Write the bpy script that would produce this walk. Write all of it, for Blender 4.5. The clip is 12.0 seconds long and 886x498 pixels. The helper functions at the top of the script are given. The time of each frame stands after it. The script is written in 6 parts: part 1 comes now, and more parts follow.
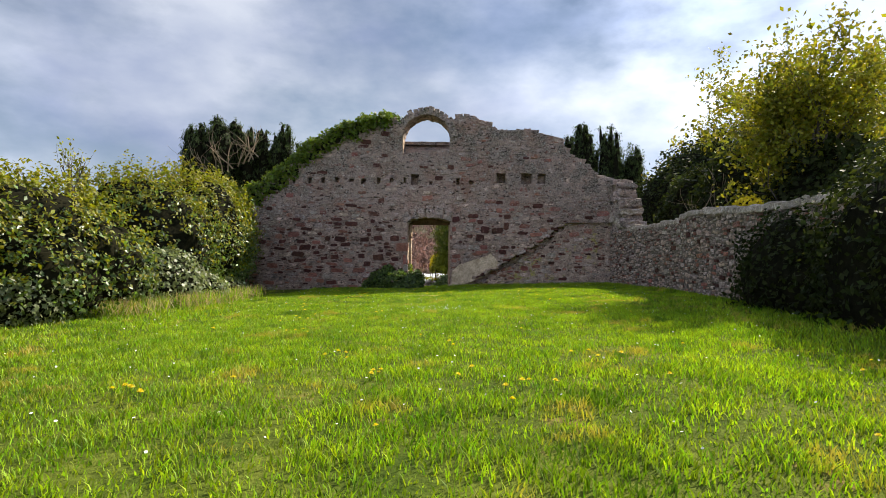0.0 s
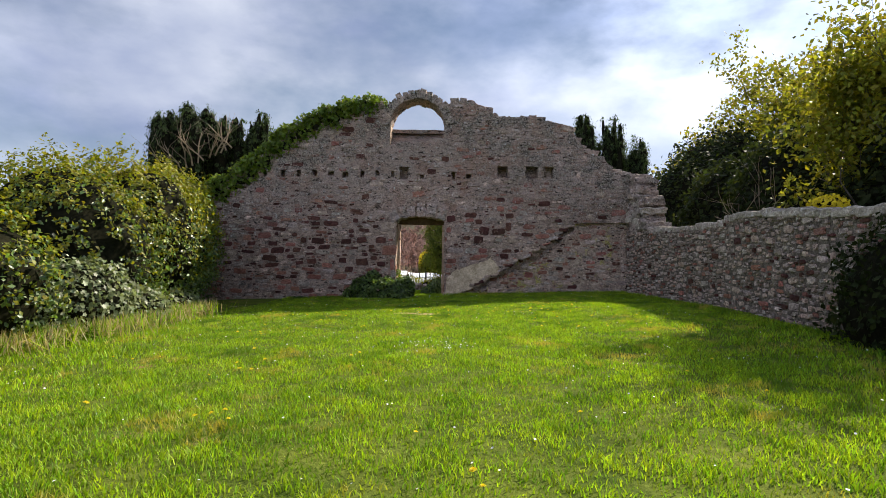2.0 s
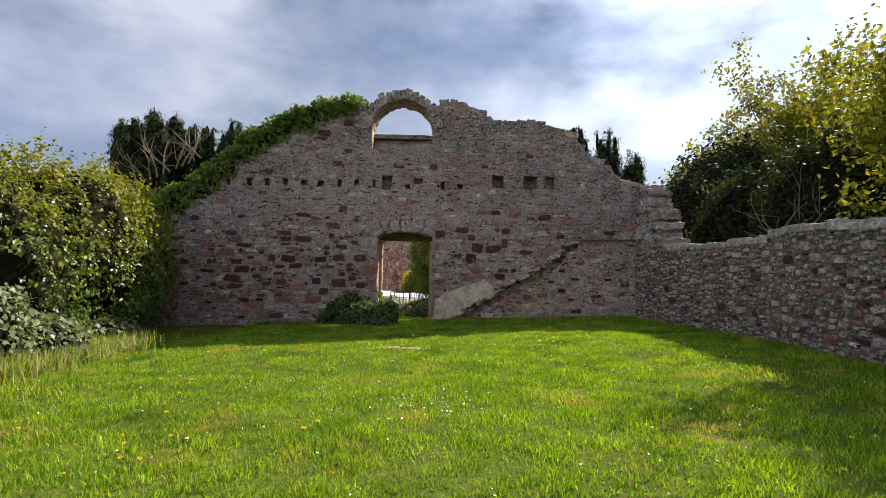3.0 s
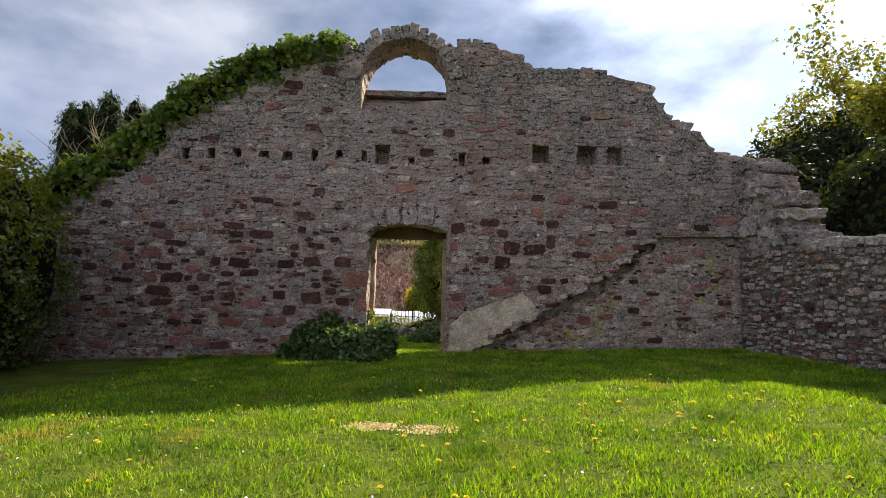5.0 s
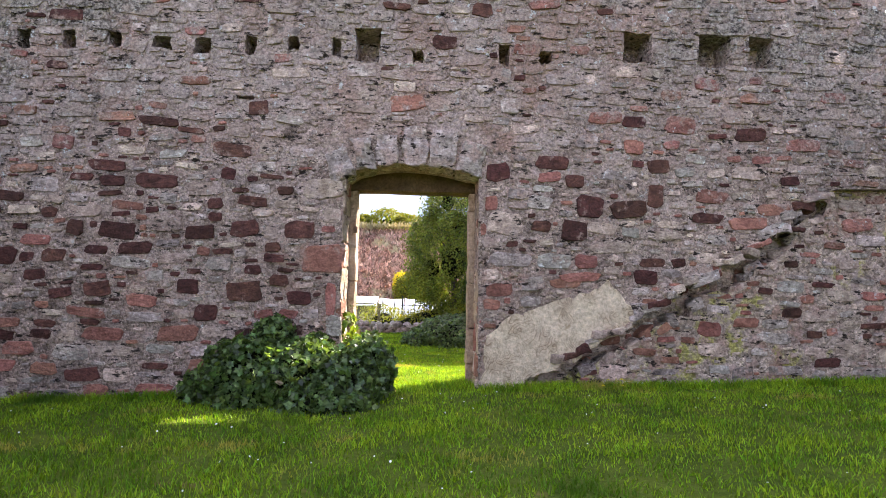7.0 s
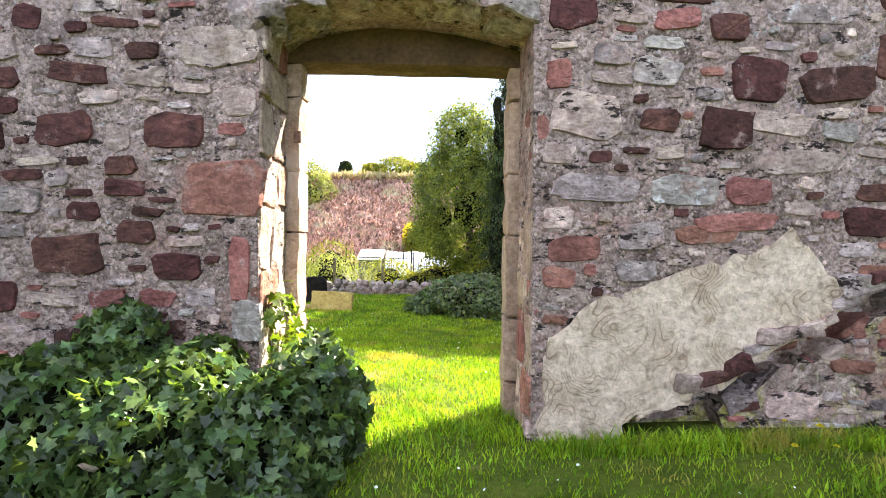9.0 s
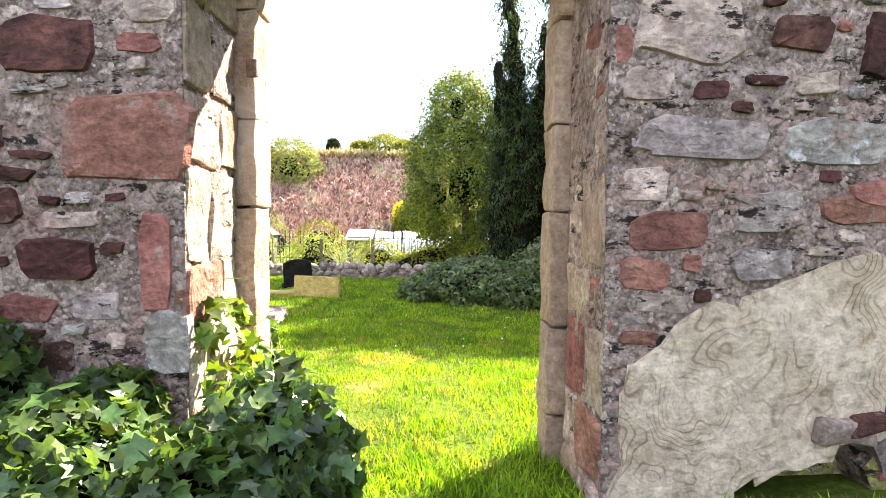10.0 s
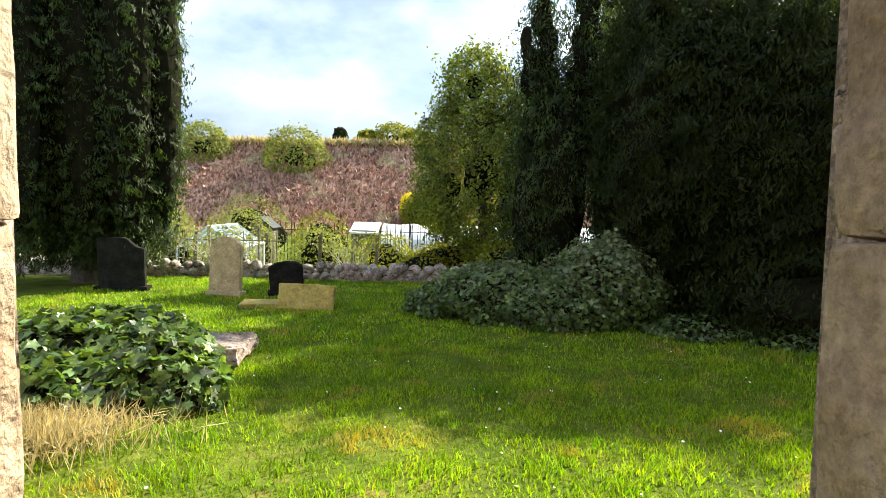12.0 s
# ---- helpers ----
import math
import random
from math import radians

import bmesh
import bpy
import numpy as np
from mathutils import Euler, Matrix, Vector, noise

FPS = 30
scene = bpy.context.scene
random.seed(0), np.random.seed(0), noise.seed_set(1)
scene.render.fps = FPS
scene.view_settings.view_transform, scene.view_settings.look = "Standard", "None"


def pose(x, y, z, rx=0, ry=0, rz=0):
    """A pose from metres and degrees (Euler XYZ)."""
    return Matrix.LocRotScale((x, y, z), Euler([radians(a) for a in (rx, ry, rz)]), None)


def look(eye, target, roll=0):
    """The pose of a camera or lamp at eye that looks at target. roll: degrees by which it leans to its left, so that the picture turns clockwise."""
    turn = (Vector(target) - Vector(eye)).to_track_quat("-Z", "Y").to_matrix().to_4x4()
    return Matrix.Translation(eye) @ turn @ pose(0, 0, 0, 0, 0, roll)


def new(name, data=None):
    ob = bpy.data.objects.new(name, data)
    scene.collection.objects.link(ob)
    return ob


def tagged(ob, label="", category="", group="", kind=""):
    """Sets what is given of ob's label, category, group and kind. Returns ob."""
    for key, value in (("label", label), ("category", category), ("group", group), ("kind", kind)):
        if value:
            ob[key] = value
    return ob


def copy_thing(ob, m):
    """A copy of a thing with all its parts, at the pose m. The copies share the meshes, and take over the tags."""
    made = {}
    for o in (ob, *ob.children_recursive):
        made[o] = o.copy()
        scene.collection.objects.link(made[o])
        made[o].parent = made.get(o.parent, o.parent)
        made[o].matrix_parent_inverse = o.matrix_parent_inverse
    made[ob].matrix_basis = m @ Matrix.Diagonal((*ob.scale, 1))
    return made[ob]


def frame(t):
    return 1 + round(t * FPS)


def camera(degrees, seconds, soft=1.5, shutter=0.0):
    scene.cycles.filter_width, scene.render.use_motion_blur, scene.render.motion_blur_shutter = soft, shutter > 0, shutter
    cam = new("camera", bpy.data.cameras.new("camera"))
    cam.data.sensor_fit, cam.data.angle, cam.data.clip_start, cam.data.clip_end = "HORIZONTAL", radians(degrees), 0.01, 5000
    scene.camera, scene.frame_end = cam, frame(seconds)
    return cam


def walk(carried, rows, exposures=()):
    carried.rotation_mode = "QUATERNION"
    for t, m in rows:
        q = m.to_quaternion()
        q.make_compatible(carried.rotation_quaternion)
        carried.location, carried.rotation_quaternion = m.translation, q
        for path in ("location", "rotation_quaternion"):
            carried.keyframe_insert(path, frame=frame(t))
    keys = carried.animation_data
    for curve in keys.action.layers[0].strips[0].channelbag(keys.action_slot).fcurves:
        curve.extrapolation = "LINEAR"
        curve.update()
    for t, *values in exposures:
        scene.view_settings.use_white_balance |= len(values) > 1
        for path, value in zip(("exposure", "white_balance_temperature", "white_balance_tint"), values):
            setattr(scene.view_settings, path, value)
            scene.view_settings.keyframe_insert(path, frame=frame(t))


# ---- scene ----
cam = camera(76.9, 12.0, soft=0.7)
PATH = [
    (0, (1.086, 1.148, 0.986), (1.012, 3.145, 1.056), 0.9),
    (0.5, (1.034, 1.552, 0.997), (0.949, 3.549, 1.062), 0.9),
    (1, (1.003, 1.961, 1.09), (0.918, 3.958, 1.154), 0.9),
    (1.5, (0.893, 2.756, 1.189), (0.817, 4.753, 1.248), 1.0),
    (2, (0.828, 3.739, 1.352), (0.796, 5.738, 1.405), 1.0),
    (2.5, (0.788, 4.8, 1.408), (0.79, 6.798, 1.479), 1.1),
    (3, (0.677, 5.849, 1.415), (0.702, 7.845, 1.537), 1.1),
    (3.2, (0.638, 6.309, 1.387), (0.655, 8.303, 1.542), 1.2),
    (4.8, (0.469, 10.289, 1.355), (0.46, 12.281, 1.54), 1.2),
    (5, (0.421, 10.793, 1.365), (0.434, 12.784, 1.55), 1.3),
    (5.5, (0.22, 11.985, 1.412), (0.27, 13.977, 1.589), 1.3),
    (6, (0.074, 13.137, 1.473), (0.133, 15.128, 1.652), 1.3),
    (6.5, (0.007, 14.243, 1.485), (0.071, 16.235, 1.65), 1.3),
    (7, (-0.051, 15.469, 1.48), (0.013, 17.464, 1.612), 1.3),
    (7.2, (-0.061, 15.924, 1.477), (0.002, 17.92, 1.587), 1.4),
    (8.8, (0.056, 18.482, 1.51), (0.08, 20.482, 1.481), 1.0),
    (9, (0.015, 18.683, 1.503), (0.04, 20.682, 1.46), 1.0),
    (9.5, (-0.085, 19.233, 1.503), (-0.022, 21.23, 1.419), 1.0),
    (10, (-0.115, 19.807, 1.488), (-0.05, 21.803, 1.372), 1.0),
    (10.5, (-0.153, 20.365, 1.495), (-0.089, 22.36, 1.374), 1.3),
    (11, (-0.169, 20.865, 1.546), (-0.102, 22.859, 1.413), 1.1),
    (11.5, (-0.156, 21.305, 1.569), (-0.102, 23.3, 1.425), 1.1),
    (12, (-0.203, 21.748, 1.56), (-0.165, 23.742, 1.412), 1.4),
]
EXPOSURES = [(0.0, 0.95, 6500, 10), (1.0, 0.95, 6350, 12), (2.5, 0.9, 6400, 12), (5.0, 0.95, 6500, 11), (5.8, 1.25, 6500, 12), (6.5, 1.88, 6450, 13), (7.2, 2.35, 6200, 17), (9.0, 2.75, 6250, 12), (9.6, 2.85, 6250, 11), (10.6, 2.45, 6400, 8), (11.3, 2.05, 6500, 3), (12.0, 1.8, 6500, 1)]
walk(cam, [(t, look(eye, target, roll)) for t, eye, target, roll in PATH], EXPOSURES)

# large light: a partly clouded sky and a low sun behind the gable
SUN = Vector((0.92, 0.92, 1.0)).normalized()
world = bpy.data.worlds.new("sky")
scene.world = world
world.use_nodes = True
wn, wl = world.node_tree.nodes, world.node_tree.links
wn.clear()
w_sky = wn.new("ShaderNodeTexSky")
w_sky.sky_type, w_sky.sun_disc = "NISHITA", False
w_sky.sun_elevation, w_sky.sun_rotation = radians(37.5), radians(45)
w_sky.air_density, w_sky.dust_density = 1.0, 0.5
w_dim = wn.new("ShaderNodeVectorMath")
w_dim.operation = "SCALE"
w_dim.inputs["Scale"].default_value = 0.045
w_co = wn.new("ShaderNodeTexCoord")
w_map = wn.new("ShaderNodeMapping")
w_map.inputs["Scale"].default_value = (1.5, 1.5, 3.0)
w_map.inputs["Location"].default_value = (0.35, 0.2, 0.1)
w_noise = wn.new("ShaderNodeTexNoise")
w_noise.inputs["Scale"].default_value, w_noise.inputs["Detail"].default_value = 2.3, 8.0
w_noise.inputs["Roughness"].default_value = 0.52
w_cover = wn.new("ShaderNodeValToRGB")
w_cover.color_ramp.elements[0].position, w_cover.color_ramp.elements[1].position = 0.30, 0.58
w_noise2 = wn.new("ShaderNodeTexNoise")
w_noise2.inputs["Scale"].default_value, w_noise2.inputs["Detail"].default_value = 2.0, 7.0
w_tone = wn.new("ShaderNodeValToRGB")
w_tone.color_ramp.elements[0].position, w_tone.color_ramp.elements[1].position = 0.38, 0.64
w_tone.color_ramp.elements[0].color = (0.38, 0.455, 0.67, 1)
w_tone.color_ramp.elements[1].color = (0.76, 0.82, 0.95, 1)
# clouds brightest round the sun; unseen ones opposite are raised to light the gable
w_dot = wn.new("ShaderNodeVectorMath")
w_dot.operation = "DOT_PRODUCT"
w_dot.inputs[1].default_value = tuple(SUN)
w_half = wn.new("ShaderNodeMapRange")
w_half.inputs["From Min"].default_value = -1.0
w_glow = wn.new("ShaderNodeValToRGB")
ramp_rows = ((0.0, 0.60), (0.5, 0.42), (0.64, 0.27), (0.84, 0.27), (0.92, 0.42), (0.96, 0.85), (1.0, 1.0))
while len(w_glow.color_ramp.elements) < len(ramp_rows):
    w_glow.color_ramp.elements.new(0.5)
for stop, (at, value) in zip(w_glow.color_ramp.elements, ramp_rows):
    stop.position, stop.color = at, (value, value, value, 1)
w_twice = wn.new("ShaderNodeMath")
w_twice.operation = "MULTIPLY"
w_twice.inputs[1].default_value = 1.8
w_lit = wn.new("ShaderNodeVectorMath")
w_lit.operation = "SCALE"
w_mix = wn.new("ShaderNodeMixRGB")
w_bg = wn.new("ShaderNodeBackground")
w_bg.inputs["Strength"].default_value = 1.0
w_out = wn.new("ShaderNodeOutputWorld")
wl.new(w_sky.outputs["Color"], w_dim.inputs[0])
wl.new(w_co.outputs["Generated"], w_map.inputs["Vector"])
wl.new(w_map.outputs["Vector"], w_noise.inputs["Vector"])
wl.new(w_map.outputs["Vector"], w_noise2.inputs["Vector"])
wl.new(w_noise.outputs["Fac"], w_cover.inputs["Fac"])
wl.new(w_noise2.outputs["Fac"], w_tone.inputs["Fac"])
wl.new(w_co.outputs["Generated"], w_dot.inputs[0])
wl.new(w_dot.outputs["Value"], w_half.inputs["Value"])
wl.new(w_half.outputs["Result"], w_glow.inputs["Fac"])
wl.new(w_glow.outputs["Color"], w_twice.inputs[0])
wl.new(w_tone.outputs["Color"], w_lit.inputs[0])
wl.new(w_twice.outputs[0], w_lit.inputs["Scale"])
wl.new(w_cover.outputs["Color"], w_mix.inputs["Fac"])
wl.new(w_dim.outputs["Vector"], w_mix.inputs["Color1"])
wl.new(w_lit.outputs["Vector"], w_mix.inputs["Color2"])
wl.new(w_mix.outputs["Color"], w_bg.inputs["Color"])
wl.new(w_bg.outputs["Background"], w_out.inputs["Surface"])

sun_data = bpy.data.lights.new("sun", "SUN")
sun_data.energy, sun_data.angle, sun_data.color = 5.0, radians(0.6), (1.0, 0.90, 0.72)
sun = new("sun", sun_data)
sun.matrix_world = look(SUN * 60, (0, 0, 0))


# ---- materials ----
def material(name, low, high, scale=6.0, rough=0.9, bump=0.3, bump_scale=40.0, vary=0.25, spots=None, spot_scale=9.0, spot_at=0.6,
             stain=None, stain_at=0.58, translucent=None, spec=0.25, hue=0.0, rings=False, pebbles=0.0, smear=None, bedding=False, weather=False, wipe=0.10, crevice_shade=False, grit=0.5, smear_at=0.5):
    """Two-tone noise with grain, a change from piece to piece, lichen spots, large stains, bump and, for leaves, light coming through."""
    m = bpy.data.materials.new(name)
    m.use_nodes = True
    n, l = m.node_tree.nodes, m.node_tree.links
    n.clear()
    co = n.new("ShaderNodeTexCoord")
    geo = n.new("ShaderNodeNewGeometry")
    info = n.new("ShaderNodeObjectInfo")

    def noise_at(s, detail=5.0, r=0.6):
        t = n.new("ShaderNodeTexNoise")
        t.inputs["Scale"].default_value, t.inputs["Detail"].default_value, t.inputs["Roughness"].default_value = s, detail, r
        l.new(geo.outputs["Position"], t.inputs["Vector"])
        return t.outputs["Fac"]

    def ramp(fac, a, b):
        t = n.new("ShaderNodeMapRange")
        t.inputs["From Min"].default_value, t.inputs["From Max"].default_value = a, b
        l.new(fac, t.inputs["Value"])
        return t.outputs["Result"]

    def mix(fac, a, b, kind="MIX"):
        t = n.new("ShaderNodeMixRGB")
        t.blend_type = kind
        for socket, v in ((t.inputs["Fac"], fac), (t.inputs["Color1"], a), (t.inputs["Color2"], b)):
            if isinstance(v, (int, float)):
                socket.default_value = v
            elif isinstance(v, tuple):
                socket.default_value = (*v, 1)
            else:
                l.new(v, socket)
        return t.outputs["Color"]

    colour = mix(ramp(noise_at(scale), 0.3, 0.7), low, high)
    total = n.new("ShaderNodeMath")
    total.operation = "ADD"
    l.new(geo.outputs["Random Per Island"], total.inputs[0])
    l.new(info.outputs["Random"], total.inputs[1])
    part_of = n.new("ShaderNodeMath")
    part_of.operation = "FRACT"
    l.new(total.outputs[0], part_of.inputs[0])
    if vary or hue:
        hsv = n.new("ShaderNodeHueSaturation")
        val = n.new("ShaderNodeMapRange")
        val.inputs["To Min"].default_value, val.inputs["To Max"].default_value = 1 - vary, 1 + vary
        l.new(part_of.outputs[0], val.inputs["Value"])
        l.new(val.outputs["Result"], hsv.inputs["Value"])
        turn = n.new("ShaderNodeMath")
        turn.operation = "MULTIPLY"
        turn.inputs[1].default_value = 7.31
        wrap = n.new("ShaderNodeMath")
        wrap.operation = "FRACT"
        l.new(part_of.outputs[0], turn.inputs[0])
        l.new(turn.outputs[0], wrap.inputs[0])
        hv = n.new("ShaderNodeMapRange")
        hv.inputs["To Min"].default_value, hv.inputs["To Max"].default_value = 0.5 - hue, 0.5 + hue
        l.new(wrap.outputs[0], hv.inputs["Value"])
        l.new(hv.outputs["Result"], hsv.inputs["Hue"])
        l.new(colour, hsv.inputs["Color"])
        colour = hsv.outputs["Color"]
    grain = noise_at(bump_scale, 6.0, 0.7)
    colour = mix(grit, colour, mix(ramp(grain, 0.32, 0.68), (0.30, 0.29, 0.28), (1.55, 1.55, 1.55)), "MULTIPLY")
    if stain:
        colour = mix(ramp(noise_at(0.9, 4.0), stain_at, stain_at + 0.12), colour, stain)
    if spots:
        colour = mix(ramp(noise_at(spot_scale, 6.0, 0.7), spot_at, spot_at + 0.08), colour, spots)
    lumps = None
    if pebbles:
        for size, force in ((pebbles, 0.55), (pebbles * 3.7, 0.6)):
            bend = n.new("ShaderNodeVectorMath")
            bend.operation = "ADD"
            wob = n.new("ShaderNodeTexNoise")
            wob.inputs["Scale"].default_value = size * 0.6
            shrink = n.new("ShaderNodeVectorMath")
            shrink.operation = "SCALE"
            shrink.inputs["Scale"].default_value = 1.1 / size
            l.new(geo.outputs["Position"], wob.inputs["Vector"])
            l.new(wob.outputs["Color"], shrink.inputs[0])
            l.new(geo.outputs["Position"], bend.inputs[0])
            l.new(shrink.outputs["Vector"], bend.inputs[1])
            cells = n.new("ShaderNodeTexVoronoi")
            cells.inputs["Scale"].default_value = size
            l.new(bend.outputs["Vector"], cells.inputs["Vector"])
            tone = n.new("ShaderNodeSeparateColor")
            l.new(cells.outputs["Color"], tone.inputs["Color"])
            colour = mix(force, colour, mix(ramp(tone.outputs["Red"], 0.1, 0.9), (0.55, 0.52, 0.50), (1.35, 1.33, 1.30)), "MULTIPLY")
            lumps = lumps or cells.outputs["Distance"]
    if bedding:
        flat = n.new("ShaderNodeMapping")
        flat.inputs["Scale"].default_value = (9, 9, 19)
        beds = n.new("ShaderNodeTexNoise")
        beds.inputs["Scale"].default_value, beds.inputs["Detail"].default_value, beds.inputs["Distortion"].default_value = 1.0, 4.0, 1.5
        l.new(geo.outputs["Position"], flat.inputs["Vector"])
        l.new(flat.outputs["Vector"], beds.inputs["Vector"])
        colour = mix(0.5, colour, mix(ramp(beds.outputs["Fac"], 0.36, 0.64), (0.50, 0.46, 0.45), (1.45, 1.45, 1.45)), "MULTIPLY")
        lumps = lumps or beds.outputs["Fac"]
    if smear:
        # old mortar wiped over the stones: the same mask runs on from stone to stone, thicker on the upper courses
        axes_s = n.new("ShaderNodeSeparateXYZ")
        l.new(geo.outputs["Position"], axes_s.inputs["Vector"])
        lift = n.new("ShaderNodeMath")
        lift.operation = "MULTIPLY_ADD"
        lift.inputs[1].default_value = wipe
        l.new(ramp(axes_s.outputs["Z"], 2.6, 3.8), lift.inputs[0])
        l.new(noise_at(4.6, 9.0, 0.70), lift.inputs[2])
        both = n.new("ShaderNodeMath")
        both.operation = "MULTIPLY"
        l.new(ramp(lift.outputs[0], smear_at, smear_at + 0.07), both.inputs[0])
        both.inputs[1].default_value = 0.9
        patchy = mix(ramp(noise_at(30, 6.0, 0.75), 0.36, 0.64), tuple(0.42 * v for v in smear), tuple(1.12 * v for v in smear))
        patchy = mix(ramp(noise_at(1.3, 4.0), 0.42, 0.62), patchy, mix(1.0, patchy, (0.80, 0.66, 0.60), "MULTIPLY"))
        colour = mix(both.outputs[0], colour, patchy)
    if weather:
        # black crust and white lichen specks on the exposed upper courses and the two ends of the wall
        axes = n.new("ShaderNodeSeparateXYZ")
        l.new(geo.outputs["Position"], axes.inputs["Vector"])
        far_out = n.new("ShaderNodeMath")
        far_out.operation = "ABSOLUTE"
        l.new(axes.outputs["X"], far_out.inputs[0])
        reach = n.new("ShaderNodeMath")
        reach.operation = "MULTIPLY_ADD"
        reach.inputs[1].default_value = 0.45
        l.new(far_out.outputs[0], reach.inputs[0])
        l.new(axes.outputs["Z"], reach.inputs[2])
        crust = n.new("ShaderNodeMath")
        crust.operation = "MULTIPLY"
        l.new(ramp(reach.outputs[0], 3.9, 6.4), crust.inputs[0])
        l.new(ramp(noise_at(2.3, 8.0, 0.75), 0.42, 0.58), crust.inputs[1])
        colour = mix(crust.outputs[0], colour, mix(ramp(noise_at(20, 7.0, 0.75), 0.42, 0.60), (0.050, 0.042, 0.036), (0.42, 0.36, 0.31)))
        specks = n.new("ShaderNodeMath")
        specks.operation = "MULTIPLY"
        l.new(ramp(reach.outputs[0], 2.6, 4.6), specks.inputs[0])
        l.new(ramp(noise_at(9, 5.0, 0.7), 0.62, 0.66), specks.inputs[1])
        colour = mix(specks.outputs[0], colour, (0.50, 0.49, 0.47))
    if crevice_shade:
        # small crevices, longer than high: their deep shade is painted near black
        level = n.new("ShaderNodeMapping")
        level.inputs["Scale"].default_value = (6.5, 6.5, 16)
        gaps = n.new("ShaderNodeTexNoise")
        gaps.inputs["Scale"].default_value, gaps.inputs["Detail"].default_value, gaps.inputs["Roughness"].default_value = 1.0, 6.0, 0.7
        l.new(geo.outputs["Position"], level.inputs["Vector"])
        l.new(level.outputs["Vector"], gaps.inputs["Vector"])
        colour = mix(ramp(gaps.outputs["Fac"], 0.575, 0.625), colour, (0.030, 0.021, 0.017))
    if rings:
        # swirling tool marks: thin lines along the levels of a slow noise
        swirl = n.new("ShaderNodeMath")
        swirl.operation = "MULTIPLY"
        swirl.inputs[1].default_value = 22.0
        l.new(noise_at(2.7, 2.4, 0.5), swirl.inputs[0])
        line = n.new("ShaderNodeMath")
        line.operation = "PINGPONG"
        line.inputs[1].default_value = 0.5
        l.new(swirl.outputs[0], line.inputs[0])
        faint = n.new("ShaderNodeMath")
        faint.operation = "MAXIMUM"
        l.new(ramp(line.outputs[0], 0.03, 0.17), faint.inputs[0])
        l.new(ramp(noise_at(5.0, 4.0), 0.42, 0.58), faint.inputs[1])
        colour = mix(0.65, colour, mix(faint.outputs[0], (0.42, 0.35, 0.28), (1.10, 1.10, 1.10)), "MULTIPLY")
    bsdf = n.new("ShaderNodeBsdfPrincipled")
    bsdf.inputs["Roughness"].default_value = rough
    bsdf.inputs["Specular IOR Level"].default_value = spec
    l.new(colour, bsdf.inputs["Base Color"])
    if bump:
        b = n.new("ShaderNodeBump")
        b.inputs["Strength"].default_value, b.inputs["Distance"].default_value = bump, 0.02
        l.new(grain, b.inputs["Height"])
        b2 = n.new("ShaderNodeBump")
        b2.inputs["Strength"].default_value, b2.inputs["Distance"].default_value = bump, 0.06
        l.new(noise_at(bump_scale * 0.22, 4.0), b2.inputs["Height"])
        l.new(b.outputs["Normal"], b2.inputs["Normal"])
        last = b2
        if lumps:
            last = n.new("ShaderNodeBump")
            last.invert = bool(pebbles)
            last.inputs["Strength"].default_value, last.inputs["Distance"].default_value = (0.8, 0.03) if pebbles else (0.45, 0.02)
            l.new(lumps, last.inputs["Height"])
            l.new(b2.outputs["Normal"], last.inputs["Normal"])
        l.new(last.outputs["Normal"], bsdf.inputs["Normal"])
    out = n.new("ShaderNodeOutputMaterial")
    shader = bsdf.outputs["BSDF"]
    if translucent:
        tr = n.new("ShaderNodeBsdfTranslucent")
        l.new(mix(1.0, colour, translucent, "MULTIPLY"), tr.inputs["Color"])
        ms = n.new("ShaderNodeMixShader")
        ms.inputs["Fac"].default_value = 0.42
        l.new(shader, ms.inputs[1])
        l.new(tr.outputs["BSDF"], ms.inputs[2])
        shader = ms.outputs["Shader"]
    l.new(shader, out.inputs["Surface"])
    return m


LICHEN = (0.50, 0.49, 0.45)
M_MORTAR = material("old lime mortar", (0.17, 0.12, 0.10), (0.54, 0.41, 0.355), 5, 0.95, 1.0, 26, 0, LICHEN, 14, 0.62, (0.22, 0.17, 0.15), 0.58, pebbles=24.0, smear=(0.54, 0.408, 0.352), weather=True, crevice_shade=True, grit=0.7)
M_COAT = material("thin stained lime coat", (0.28, 0.21, 0.17), (0.56, 0.45, 0.38), 4, 0.95, 1.0, 20, 0, (0.40, 0.36, 0.12), 1.7, 0.55, (0.24, 0.18, 0.16), 0.56, pebbles=18.0, smear=(0.54, 0.408, 0.352), crevice_shade=True, grit=0.7)
# side wall mortar, darkened to paint the shade in its joints
M_JOINT = material("shade-dark joint mortar", (0.10, 0.085, 0.07), (0.26, 0.22, 0.19), 6, 0.95, 1.0, 26, 0, LICHEN, 16, 0.64, pebbles=16.0)
M_LUMP = material("mortar lumps", (0.18, 0.135, 0.11), (0.46, 0.365, 0.30), 6, 0.95, 0.5, 40, 0.4, None, 14, 0.62, hue=0.012, weather=True)
M_DARK = material("dark red sandstone", (0.050, 0.021, 0.017), (0.135, 0.056, 0.043), 9, 0.9, 0.6, 45, 0.35, LICHEN, 22, 0.75, None, 0.6, hue=0.012, bedding=True, smear=(0.38, 0.27, 0.23), wipe=0.06, smear_at=0.60)
M_RED = material("red sandstone", (0.20, 0.082, 0.060), (0.38, 0.175, 0.13), 7, 0.92, 0.6, 40, 0.3, LICHEN, 18, 0.72, hue=0.012, bedding=True, smear=(0.54, 0.408, 0.352), weather=True, wipe=0.06, smear_at=0.58)
